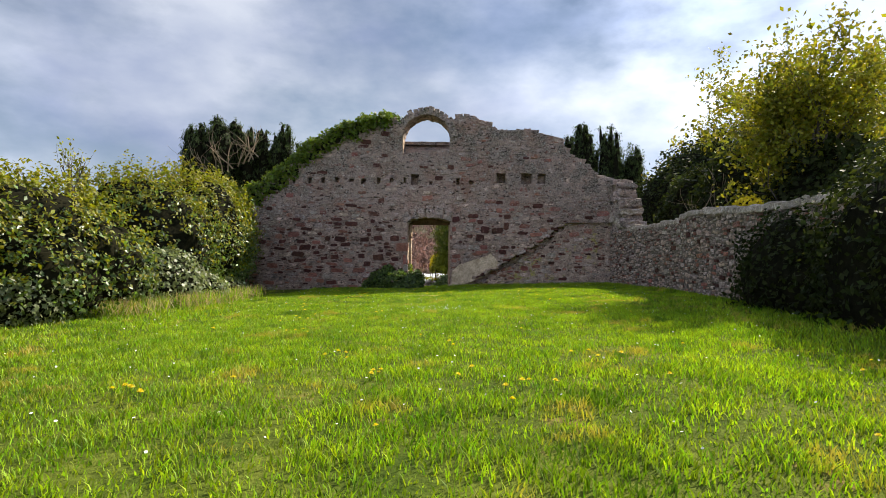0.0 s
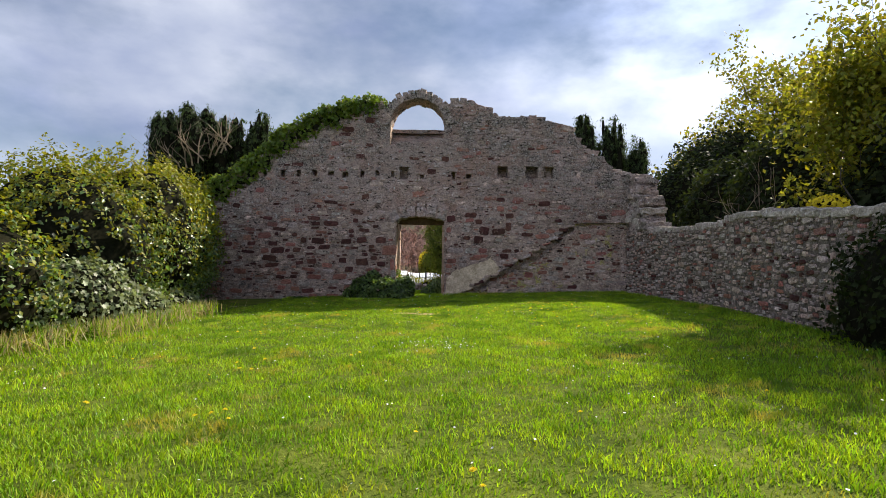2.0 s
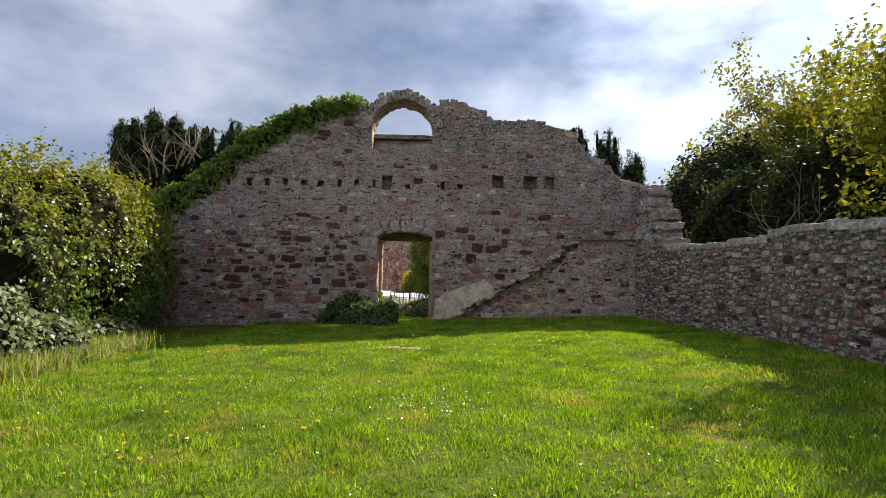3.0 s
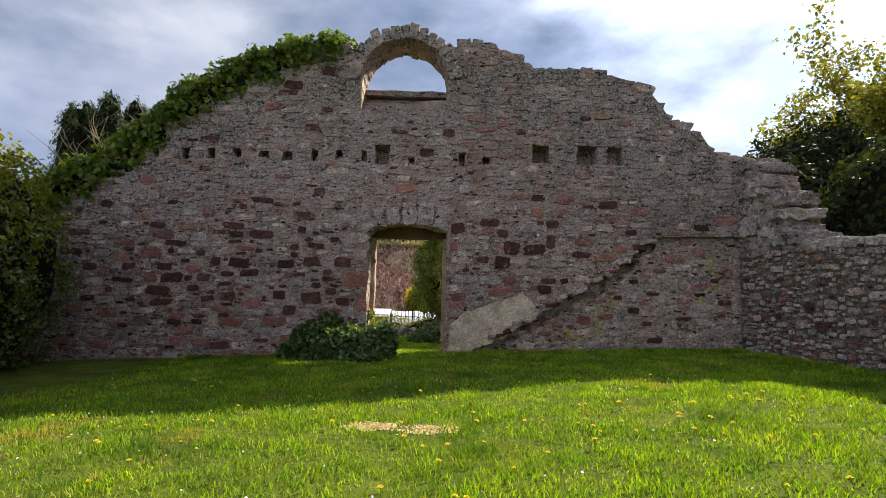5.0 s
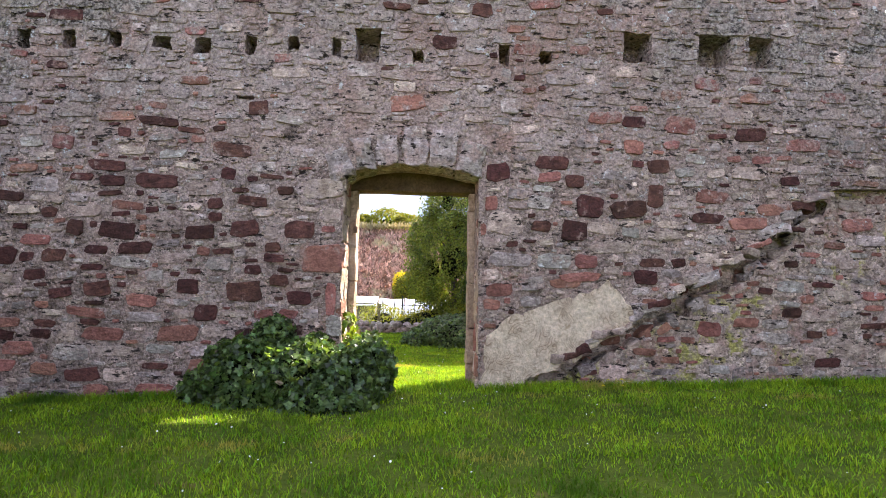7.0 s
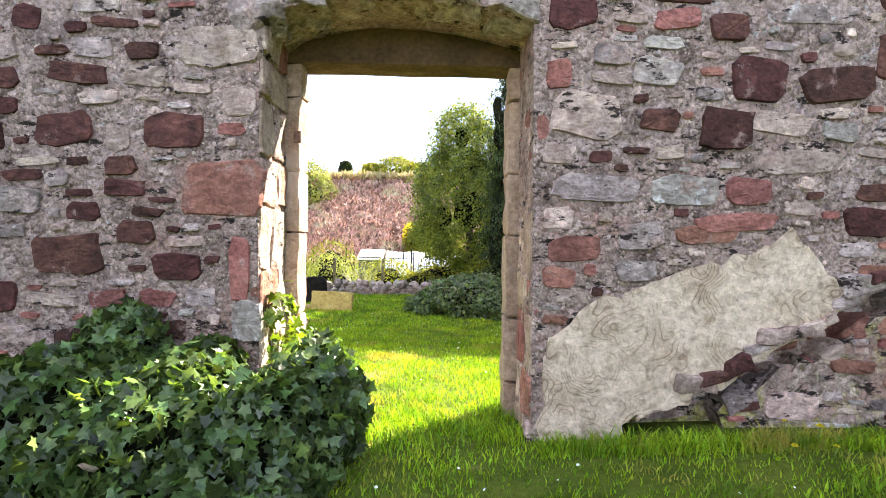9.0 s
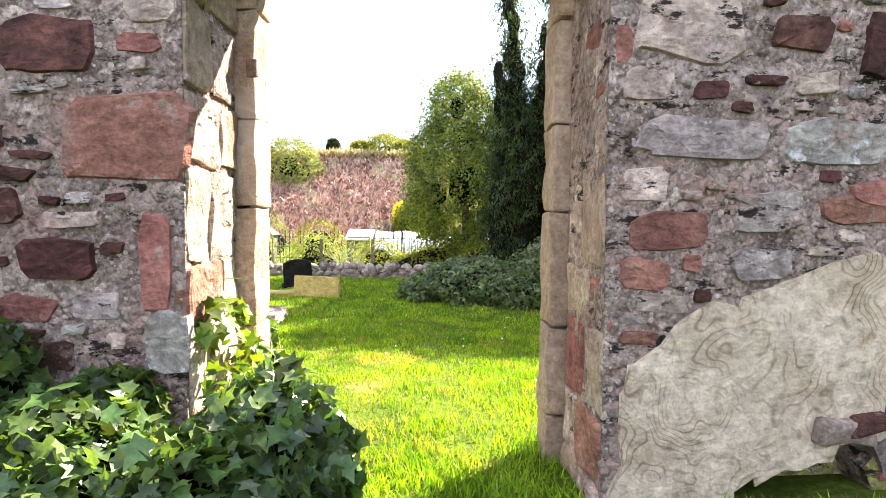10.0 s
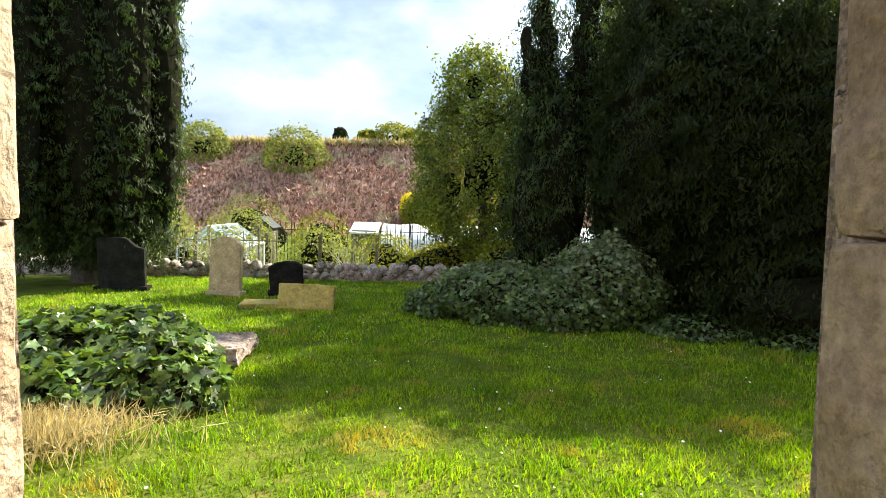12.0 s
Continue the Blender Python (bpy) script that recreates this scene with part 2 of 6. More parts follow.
M_TAN = material("buff sandstone", (0.30, 0.21, 0.165), (0.60, 0.465, 0.38), 7, 0.92, 0.7, 34, 0.28, LICHEN, 16, 0.66, (0.2, 0.15, 0.13), 0.6, hue=0.012, bedding=True, smear=(0.54, 0.408, 0.352), weather=True, wipe=0.10, crevice_shade=True, smear_at=0.55)
M_GREY = material("grey lichened stone", (0.19, 0.15, 0.13), (0.55, 0.45, 0.40), 8, 0.95, 0.8, 30, 0.3, (0.55, 0.54, 0.52), 15, 0.61, (0.09, 0.085, 0.08), 0.58, hue=0.015, bedding=True, smear=(0.54, 0.408, 0.352), weather=True, wipe=0.12, crevice_shade=True, smear_at=0.54)
M_JAMB = material("brown dressed sandstone", (0.30, 0.20, 0.135), (0.53, 0.385, 0.275), 5, 0.9, 0.8, 32, 0.14, (0.16, 0.105, 0.075), 19, 0.66, (0.50, 0.40, 0.31), 0.60)
M_DRESS = material("dressed ochre sandstone", (0.36, 0.25, 0.17), (0.58, 0.45, 0.34), 6, 0.9, 0.9, 30, 0.14, (0.56, 0.5, 0.43), 12, 0.66, (0.26, 0.15, 0.10), 0.6, smear=(0.55, 0.45, 0.38), wipe=0.0)
# brown stone, darkened further to paint the deep shade under the arch
M_BROWN = material("worn brown lintel stone", (0.075, 0.045, 0.025), (0.19, 0.12, 0.062), 4, 0.9, 0.5, 30, 0.12, None, stain=(0.06, 0.045, 0.03), stain_at=0.52)
M_PLASTER = material("pale lime plaster", (0.42, 0.31, 0.21), (0.70, 0.565, 0.42), 5.0, 0.95, 0.8, 24, 0, (0.36, 0.26, 0.16), 4, 0.61, (0.58, 0.575, 0.58), 0.56, rings=True, grit=0.45)
M_PALE = material("bleached coping stone", (0.25, 0.215, 0.18), (0.52, 0.46, 0.395), 9, 0.95, 0.7, 30, 0.22, (0.6, 0.58, 0.55), 14, 0.58, (0.13, 0.12, 0.11), 0.58, bedding=True, smear=(0.40, 0.33, 0.29), smear_at=0.56)
M_SOIL = material("mossy lawn soil", (0.05, 0.08, 0.010), (0.13, 0.155, 0.022), 2.2, 1.0, 0.6, 30, 0, (0.20, 0.15, 0.05), 1.3, 0.60, spec=0.05)
M_GRASS = material("lawn grass", (0.115, 0.23, 0.008), (0.34, 0.47, 0.020), 1.9, 0.6, 0, 30, 0.55, (0.42, 0.34, 0.075), 1.25, 0.565, (0.075, 0.15, 0.008), 0.56, (1.15, 1.2, 0.35), 0.3, 0.025)
M_STRAW = material("dry straw grass", (0.38, 0.32, 0.17), (0.58, 0.50, 0.30), 3, 0.9, 0, 30, 0.3, translucent=(1, 0.9, 0.6))
M_THATCH = material("bleached dead grass", (0.52, 0.40, 0.16), (0.74, 0.59, 0.29), 8, 0.9, 0, 60, 0.2, grit=0.2)
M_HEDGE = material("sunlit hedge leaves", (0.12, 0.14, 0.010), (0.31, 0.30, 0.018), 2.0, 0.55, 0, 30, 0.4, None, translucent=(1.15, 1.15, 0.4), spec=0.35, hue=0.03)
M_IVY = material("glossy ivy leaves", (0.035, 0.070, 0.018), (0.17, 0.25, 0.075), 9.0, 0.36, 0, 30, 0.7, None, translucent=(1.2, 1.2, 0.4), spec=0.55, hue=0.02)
M_IVYTOP = material("young ivy leaves", (0.070, 0.12, 0.014), (0.19, 0.26, 0.03), 2.6, 0.5, 0, 30, 0.45, translucent=(1.2, 1.2, 0.3), spec=0.4, hue=0.02)
M_PALEIVY = material("pale variegated ivy leaves", (0.11, 0.15, 0.055), (0.30, 0.34, 0.20), 6.0, 0.45, 0, 30, 0.4, None, translucent=(1, 1, 0.6), spec=0.4, hue=0.02)
M_YEW = material("dark yew needles", (0.010, 0.020, 0.008), (0.095, 0.135, 0.038), 2.6, 0.6, 0, 30, 0.5, spec=0.25, translucent=(0.8, 0.9, 0.4))
M_LIME = material("fresh green leaves", (0.085, 0.12, 0.018), (0.27, 0.31, 0.05), 2.0, 0.5, 0, 30, 0.5, translucent=(1.2, 1.2, 0.4), spec=0.35, hue=0.025)
M_TREE = material("spring tree leaves", (0.13, 0.145, 0.014), (0.30, 0.30, 0.03), 1.2, 0.5, 0, 30, 0.5, translucent=(1.35, 1.25, 0.4), spec=0.3, hue=0.03)
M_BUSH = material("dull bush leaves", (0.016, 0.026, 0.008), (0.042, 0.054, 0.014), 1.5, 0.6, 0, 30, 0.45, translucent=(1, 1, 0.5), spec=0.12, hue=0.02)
# solid bush cores, near black to paint the shade between leaves
M_CORE = material("near-black core for inner shade", (0.008, 0.009, 0.005), (0.02, 0.019, 0.011), 5, 1.0, 0.4, 12, 0, spec=0.02)
M_BARK = material("grey bark", (0.06, 0.05, 0.04), (0.14, 0.12, 0.10), 9, 0.95, 0.6, 40, 0)
M_DEAD = material("bleached dead wood", (0.20, 0.15, 0.10), (0.36, 0.28, 0.19), 6, 0.9, 0.3, 40, 0.2)
M_YELLOW = material("yellow petals", (0.74, 0.60, 0.02), (0.86, 0.74, 0.05), 30, 0.7, 0, 80, 0.1, translucent=(1, 0.9, 0.3))
M_WHITE = material("white petals", (0.75, 0.75, 0.72), (0.85, 0.85, 0.84), 30, 0.7, 0, 80, 0.1)
M_STEM = material("flower stems", (0.12, 0.20, 0.03), (0.2, 0.28, 0.05), 20, 0.7, 0, 60, 0.1)
M_BRACKEN = material("dead bracken", (0.30, 0.155, 0.115), (0.56, 0.37, 0.28), 0.35, 0.95, 0, 8, 0.6, (0.46, 0.40, 0.25), 0.22, 0.56, hue=0.012)
M_BANK = material("bracken litter", (0.16, 0.09, 0.065), (0.30, 0.19, 0.14), 0.4, 1.0, 0.5, 6, 0)
M_GRAVE = material("dark weathered gravestone", (0.010, 0.010, 0.010), (0.030, 0.029, 0.026), 6, 1.0, 0.4, 30, 0.1, (0.06, 0.06, 0.05), 12, 0.72, spec=0.03)
M_GRAVEPALE = material("pale lichened gravestone", (0.33, 0.245, 0.135), (0.56, 0.44, 0.27), 6, 0.9, 0.5, 30, 0.1, (0.17, 0.14, 0.09), 8, 0.62)
M_SLAB = material("yellow-lichened slab", (0.27, 0.20, 0.06), (0.47, 0.37, 0.11), 6, 0.92, 0.5, 26, 0.1, (0.50, 0.44, 0.30), 10, 0.62)
M_FILM = material("white polythene sheeting", (0.74, 0.76, 0.78), (0.82, 0.84, 0.86), 1.0, 0.35, 0.15, 3, 0, spec=0.5)
M_WOOD = material("weathered fence timber", (0.10, 0.085, 0.065), (0.22, 0.19, 0.15), 8, 0.9, 0.4, 40, 0.2)
M_IRON = material("black painted iron", (0.012, 0.012, 0.013), (0.03, 0.03, 0.03), 12, 0.5, 0.2, 60, 0.1)
M_TWIG = material("pale bare twigs", (0.34, 0.30, 0.24), (0.52, 0.47, 0.40), 9, 0.9, 0.2, 40, 0.2)
M_BLUE = material("blue plastic", (0.05, 0.22, 0.42), (0.08, 0.30, 0.52), 3, 0.4, 0, 20, 0.1, spec=0.5)
M_FRAME = material("pale aluminium", (0.45, 0.50, 0.52), (0.6, 0.65, 0.67), 6, 0.4, 0, 30, 0, spec=0.5)
M_PANE = bpy.data.materials.new("greenhouse glass")
M_PANE.use_nodes = True
pane_bsdf = M_PANE.node_tree.nodes["Principled BSDF"]
pane_bsdf.inputs["Base Color"].default_value = (0.85, 0.95, 0.97, 1)
pane_bsdf.inputs["Roughness"].default_value = 0.08
pane_bsdf.inputs["Transmission Weight"].default_value = 0.9
M_SCRUB = material("pale spring scrub", (0.16, 0.19, 0.05), (0.32, 0.33, 0.10), 0.9, 0.8, 0, 10, 0.4, translucent=(1.1, 1.1, 0.5))
M_METAL = material("rusted iron", (0.10, 0.06, 0.045), (0.2, 0.13, 0.1), 20, 0.7, 0.3, 60, 0)


# ---- building helpers ----
rng = np.random.default_rng(7)
R = random.Random(11)


def part(name, bm, mat, parent=None, label=""):
    me = bpy.data.meshes.new(name)
    bm.to_mesh(me)
    bm.free()
    return link(name, me, mat, parent, label)


def link(name, me, mat, parent=None, label=""):
    for m in mat if isinstance(mat, (list, tuple)) else [mat]:
        if m and m.name not in me.materials:
            me.materials.append(m)
    ob = new(name, me)
    if parent:
        ob.parent = parent
    if label:
        ob["label"] = label
    return ob


def empty(name, at=(0, 0, 0), rz=0):
    ob = new(name)
    ob.matrix_basis = pose(*at, 0, 0, rz)
    return ob


def mesh(name, verts, faces, slots=None):
    me = bpy.data.meshes.new(name)
    me.from_pydata([tuple(v) for v in verts], [], faces)
    if slots is not None:
        me.polygons.foreach_set("material_index", slots)
    me.update()
    return me


def block(sx, sy, sz, bevel=0.01, rough=0.0, cuts=0, seed=0, taper=0.0):
    """A worn stone block, its base at z = 0 and its middle at x = y = 0."""
    bm = bmesh.new()
    bmesh.ops.create_cube(bm, size=1)
    for v in bm.verts:
        k = 1 - taper * (v.co.z + 0.5)
        v.co = Vector((v.co.x * sx * k, v.co.y * sy * k, (v.co.z + 0.5) * sz))
    if cuts:
        bmesh.ops.subdivide_edges(bm, edges=bm.edges[:], cuts=cuts, use_grid_fill=True)
    if bevel:
        sharp = [e for e in bm.edges if len(e.link_faces) == 2 and e.calc_face_angle() > 0.8]
        bmesh.ops.bevel(bm, geom=sharp, offset=bevel, segments=2, affect="EDGES", profile=0.6)
    if rough:
        for v in bm.verts:
            v.co += rough * noise.noise_vector(v.co * 6 + Vector((seed * 3.7, seed, seed * 1.9)))
    return bm


def tube(bm, points, radii, sides=7):
    rings = []
    for i, p in enumerate(points):
        p = Vector(p)
        ahead = (Vector(points[min(i + 1, len(points) - 1)]) - Vector(points[max(i - 1, 0)])).normalized()
        side = ahead.orthogonal().normalized()
        other = ahead.cross(side)
        rings.append([bm.verts.new(p + radii[i] * (math.cos(a) * side + math.sin(a) * other)) for a in (2 * math.pi * k / sides for k in range(sides))])
    for a, b in zip(rings, rings[1:]):
        off = min(range(sides), key=lambda k: (b[k].co - a[0].co).length)
        for k in range(sides):
            bm.faces.new((a[k], a[(k + 1) % sides], b[(k + 1 + off) % sides], b[(k + off) % sides]))
    return bm


LEAF = (np.array([(0, -0.5, 0), (0.30, 0.0, 0.07), (0, 0.5, 0), (-0.30, 0.0, 0.07)]), [(0, 1, 2), (0, 2, 3)])
SLIM = (np.array([(0, -0.5, 0), (0.13, 0.0, 0.03), (0, 0.5, 0), (-0.13, 0.0, 0.03)]), [(0, 1, 2), (0, 2, 3)])
STRAW = (np.array([(0.012, -0.5, 0), (-0.012, -0.5, 0), (0.0, 0.5, 0.08), (0.014, 0.05, 0.02)]), [(0, 3, 1), (1, 3, 2)])
IVY = (np.array([(0, -0.30, 0), (0.34, -0.34, 0.02), (0.27, -0.05, 0.06), (0.52, 0.10, 0.0), (0.20, 0.22, 0.06), (0, 0.62, -0.04), (-0.20, 0.22, 0.06),
                 (-0.52, 0.10, 0.0), (-0.27, -0.05, 0.06), (-0.34, -0.34, 0.02), (0, 0.02, 0.0)]),
       [(10, i, (i + 1) % 10) for i in range(10)])


def scatter(name, shape, where, normals, size, up=None, slots=None):
    """One mesh of many leaves: shape laid at each place, facing its normal, turned by chance or with its tip along up."""
    verts, faces = shape
    count = len(where)
    nz = normals / np.maximum(np.linalg.norm(normals, axis=1, keepdims=True), 1e-6)
    tip = rng.normal(size=(count, 3)) if up is None else up + 0.45 * rng.normal(size=(count, 3))
    tip -= (tip * nz).sum(1, keepdims=True) * nz
    tip /= np.maximum(np.linalg.norm(tip, axis=1, keepdims=True), 1e-6)
    side = np.cross(tip, nz)
    local = verts[None] * np.asarray(size).reshape(-1, 1, 1)
    co = where[:, None] + local[..., :1] * side[:, None] + local[..., 1:2] * tip[:, None] + local[..., 2:] * nz[:, None]
    return raw_mesh(name, co.reshape(-1, 3), (np.array(faces)[None] + (np.arange(count) * len(verts))[:, None, None]).reshape(-1, len(faces[0])), slots)


def raw_mesh(name, co, tri, slots=None):
    me = bpy.data.meshes.new(name)
    k = tri.shape[1]
    me.vertices.add(len(co))
    me.vertices.foreach_set("co", co.astype(np.float32).ravel())
    me.loops.add(tri.size)
    me.loops.foreach_set("vertex_index", tri.astype(np.int32).ravel())
    me.polygons.add(len(tri))
    me.polygons.foreach_set("loop_start", np.arange(0, tri.size, k, dtype=np.int32))
    if slots is not None:
        me.polygons.foreach_set("material_index", slots)
    me.update(calc_edges=True)
    return me


def blob_points(blobs, count, shell=0.16, low=-9.0, lump=0.16):
    """Places and outward directions on the lumpy outside of a union of ellipsoids (x, y, z, rx, ry, rz)."""
    b = np.array(blobs, float)
    area = (b[:, 3] * b[:, 4] * b[:, 5]) ** (2 / 3)
    out_p, out_n, have = [], [], 0
    while have < count:
        pick = rng.choice(len(b), size=count, p=area / area.sum())
        way = rng.normal(size=(count, 3))
        way /= np.linalg.norm(way, axis=1, keepdims=True)
        q = b[pick]
        wave = np.sin(way[:, 0] * 7 + pick) * np.sin(way[:, 1] * 6 + 2 * pick) * np.sin(way[:, 2] * 7 + pick * 0.7)
        far = 1 + lump * wave - shell * rng.random(count) ** 1.5 + 0.05 * rng.normal(size=count)
        p = q[:, :3] + way * q[:, 3:] * far[:, None]
        inside = np.zeros(count, bool)
        for e in b:
            inside |= (((p - e[:3]) / e[3:]) ** 2).sum(1) < 0.66
        ok = ~inside & (p[:, 2] > low)
        n = way / q[:, 3:]
        n /= np.linalg.norm(n, axis=1, keepdims=True)
        out_p.append(p[ok]), out_n.append(n[ok])
        have += int(ok.sum())
        if not ok.any():
            break
    return np.concatenate(out_p)[:count], np.concatenate(out_n)[:count]


def blob_core(blobs, k=0.84):
    bm = bmesh.new()
    for x, y, z, rx, ry, rz in blobs:
        made = bmesh.ops.create_icosphere(bm, subdivisions=3, radius=1)["verts"]
        for v in made:
            f = k * (1 + 0.14 * noise.noise(v.co * 2.3 + Vector((x, y, z))))
            v.co = Vector((x + v.co.x * rx * f, y + v.co.y * ry * f, z + v.co.z * rz * f))
    return bm


def bush(name, blobs, count, size, mat, label, category, shape=LEAF, low=-9.0, up=None, kind="", droop=0.0, core=0.84, shell=0.16, loose=0.7, side_mat=None, clump=0, tuft=0.1, knob=0.0):
    """A bush or crown: a near-black core painted as inner shade, and many leaves on its uneven outside."""
    ob = empty(name, (blobs[0][0], blobs[0][1], max(low, blobs[0][2] - blobs[0][5])))
    inv = ob.matrix_basis.inverted()
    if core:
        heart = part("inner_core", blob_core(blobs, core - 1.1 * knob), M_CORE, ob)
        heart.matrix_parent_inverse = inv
    p, n = blob_points(blobs, count // clump if clump else count, shell, low)
    if clump:
        # leaves stand in tufts, each with a bent axis of its own
        axis = n + 0.5 * rng.normal(size=n.shape) + np.array((0, 0, -0.25))
        p, n, axis = (np.repeat(v, clump, 0) for v in (p, n, axis))
        p = p + tuft * axis * (rng.random((len(p), 1)) - 0.25) * 1.6 + 0.35 * tuft * rng.normal(size=p.shape)
    n = n + loose * rng.normal(size=n.shape) + np.array((0, 0, 0.25))
    if knob:
        # rounded sprays: the surface swells and sinks, and the leaves turn with it
        kx, ky, kz = 11 * p[:, 0] + 2 * np.sin(3 * p[:, 2]), 11 * p[:, 1], 9 * p[:, 2] + 2 * np.sin(4 * p[:, 0])
        swell = np.sin(kx) * np.sin(kz) + 0.5 * np.sin(ky)
        p = p + knob * (swell[:, None] - 0.3) * n / np.maximum(np.linalg.norm(n, axis=1, keepdims=True), 1e-6)
        n = n - 1.1 * np.stack([np.cos(kx) * np.sin(kz), 0.5 * np.cos(ky), np.sin(kx) * np.cos(kz)], 1)
    s = size * (0.6 + 0.8 * rng.random(len(p)))
    slots = None
    # lower leaves mostly take side_mat, which darkens the hedge sides by colour
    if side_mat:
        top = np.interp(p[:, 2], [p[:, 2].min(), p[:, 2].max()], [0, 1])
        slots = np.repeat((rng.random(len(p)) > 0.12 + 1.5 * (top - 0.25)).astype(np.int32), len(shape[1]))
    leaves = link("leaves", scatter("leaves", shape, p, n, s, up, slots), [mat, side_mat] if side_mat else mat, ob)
    leaves.matrix_parent_inverse = inv
    return tagged(ob, label, category, kind=kind)


def ground_z(x, y):
    """Height of the grass: nearly level, a little higher towards the standing side wall, falling away beyond the gable."""
    base = np.interp(y, [-6, 1, 3, 5, 10, 12, 16, 22, 23, 26, 28, 34, 37, 44, 90], [-0.16, -0.10, 0.06, 0.16, 0.18, 0.21, 0.27, 0.29, 0.22, 0.03, -0.05, -0.12, -0.3, -1.5, -1.7])
    side = 0.036 * np.clip(x, -8, 8) * np.clip((26 - y) / 4, 0, 1)
    return base + side + 0.018 * np.sin(x * 1.3 + 0.4 * y) * np.sin(y * 1.1 - 0.5 * x)


# ---- ground ----
gx = np.unique(np.concatenate([np.linspace(-9, 9, 73), [-400, -200, -100, -60, -40, -25, -16, -12, 12, 16, 25, 40, 60, 100, 200, 400]]))
gy = np.unique(np.concatenate([np.linspace(-4, 40, 177), [-400, -200, -80, -30, -12, 46, 54, 65, 80, 100, 150, 300, 600]]))
GX, GY = np.meshgrid(gx, gy)
g_co = np.stack([GX, GY, ground_z(GX, GY)], -1).reshape(-1, 3)
nx = len(gx)
g_i = (np.arange(len(gy) - 1)[:, None] * nx + np.arange(nx - 1)[None]).ravel()
ground = link("ground", raw_mesh("ground", g_co, np.stack([g_i, g_i + 1, g_i + 1 + nx, g_i + nx], 1)), M_SOIL)
tagged(ground, "mossy green lawn ground of the ruined church and churchyard", "ground", kind="structure")

# ---- the gable: a rubble wall with a doorway, an arched window and blind holes ----
from mathutils.geometry import tessellate_polygon

W, BACK = 21.92, 22.84
GROOVE, RECESS = W + 0.30, W + 0.12
DOOR_ARCH = [(-1.02, 2.70), (-0.88, 2.80), (-0.62, 2.87), (-0.40, 2.90), (-0.1, 2.89), (0.15, 2.86), (0.38, 2.81), (0.56, 2.76)]
SCAR_TOP = [(0.95, 0.5), (1.2, 0.49), (1.49, 0.58), (1.75, 0.72), (2.03, 0.93), (2.25, 1.02), (2.45, 1.2), (2.74, 1.33), (3.0, 1.55), (3.25, 1.6), (3.54, 1.82), (3.9, 2.0), (4.0, 2.14),
            (4.27, 2.23), (4.36, 2.42), (4.5, 2.56), (4.85, 2.74)]
SCAR_LOW = [(4.85, 2.74), (4.74, 2.40), (4.46, 2.26), (4.24, 1.88), (3.98, 1.84), (3.72, 1.52), (3.34, 1.46), (3.08, 1.17), (2.66, 1.08), (2.42, 0.82), (2.02, 0.70), (1.78, 0.46), (1.62, -0.35)]


def ragged(points, step, amp, seed):
    """The same line with broken edges: more points, each moved a little."""
    q, out = random.Random(seed), []
    for (x0, z0), (x1, z1) in zip(points, points[1:]):
        n = max(1, round(math.hypot(x1 - x0, z1 - z0) / step))
        for i in range(n):
            u, j = i / n, 0 if i == 0 and not out else 1
            out.append((x0 + u * (x1 - x0) + j * q.uniform(-amp, amp), z0 + u * (z1 - z0) + j * q.uniform(-amp, amp)))
    return out + [points[-1]]


SCAR_TOP, SCAR_LOW = ragged(SCAR_TOP, 0.08, 0.036, 1), ragged(SCAR_LOW, 0.09, 0.045, 2)
ARCH_C, ARCH_R = (-0.38, 5.86), 0.92
RIM = [(7.25, 4.30), (6.6, 4.33), (6.3, 4.42), (5.97, 4.52), (5.75, 4.86), (5.5, 4.95), (5.1, 5.18), (4.95, 5.42), (4.72, 5.72), (4.4, 5.95), (3.8, 6.08), (3.55, 6.2), (2.72, 6.2),
       (2.55, 6.12), (2.2, 6.17), (2.08, 6.36), (1.6, 6.47), (1.5, 6.7), (1.0, 6.72), (0.72, 6.62)]
RIM += [(ARCH_C[0] + 1.1 * math.cos(a), ARCH_C[1] + 1.1 * math.sin(a)) for a in (radians(d) for d in range(40, 150, 15))]
RIM += [(-1.42, 6.4), (-1.5, 6.58), (-1.92, 6.62), (-2.9, 6.38), (-3.4, 6.3), (-3.88, 6.08), (-4.4, 5.72), (-4.84, 5.38), (-5.4, 4.9), (-5.94, 4.45), (-6.5, 4.05), (-7.04, 3.68), (-7.6, 3.42), (-8.3, 3.2)]
FRONT = [(-8.3, -0.35), (-1.0, -0.35)] + DOOR_ARCH + [(0.60, -0.35), (0.95, -0.35)] + SCAR_TOP + [(5.6, 2.76), (7.25, 2.80)] + RIM
GROOVE_FACE = [(0.95, -0.35)] + SCAR_TOP + SCAR_LOW[1:]
LOW_FACE = [(1.62, -0.35), (7.25, -0.35), (7.25, 2.80), (5.6, 2.76)] + SCAR_LOW[:-1]
REAR = [(-8.3, -0.35), (-1.0, -0.35)] + DOOR_ARCH + [(0.60, -0.35), (7.25, -0.35)] + RIM


def arch_loop(left, right, sill_l, sill_r, spring, top, steps=12):
    cx, rx = (left + right) / 2, (right - left) / 2
    return [(left, sill_l), (right, sill_r)] + [(cx + rx * math.cos(math.pi * k / steps), spring + (top - spring) * math.sin(math.pi * k / steps)) for k in range(steps + 1)]


WIN_F, WIN_B = arch_loop(-1.28, 0.53, 5.20, 5.42, 5.86, 6.78), arch_loop(-1.30, 0.50, 5.82, 5.84, 6.0, 6.84)
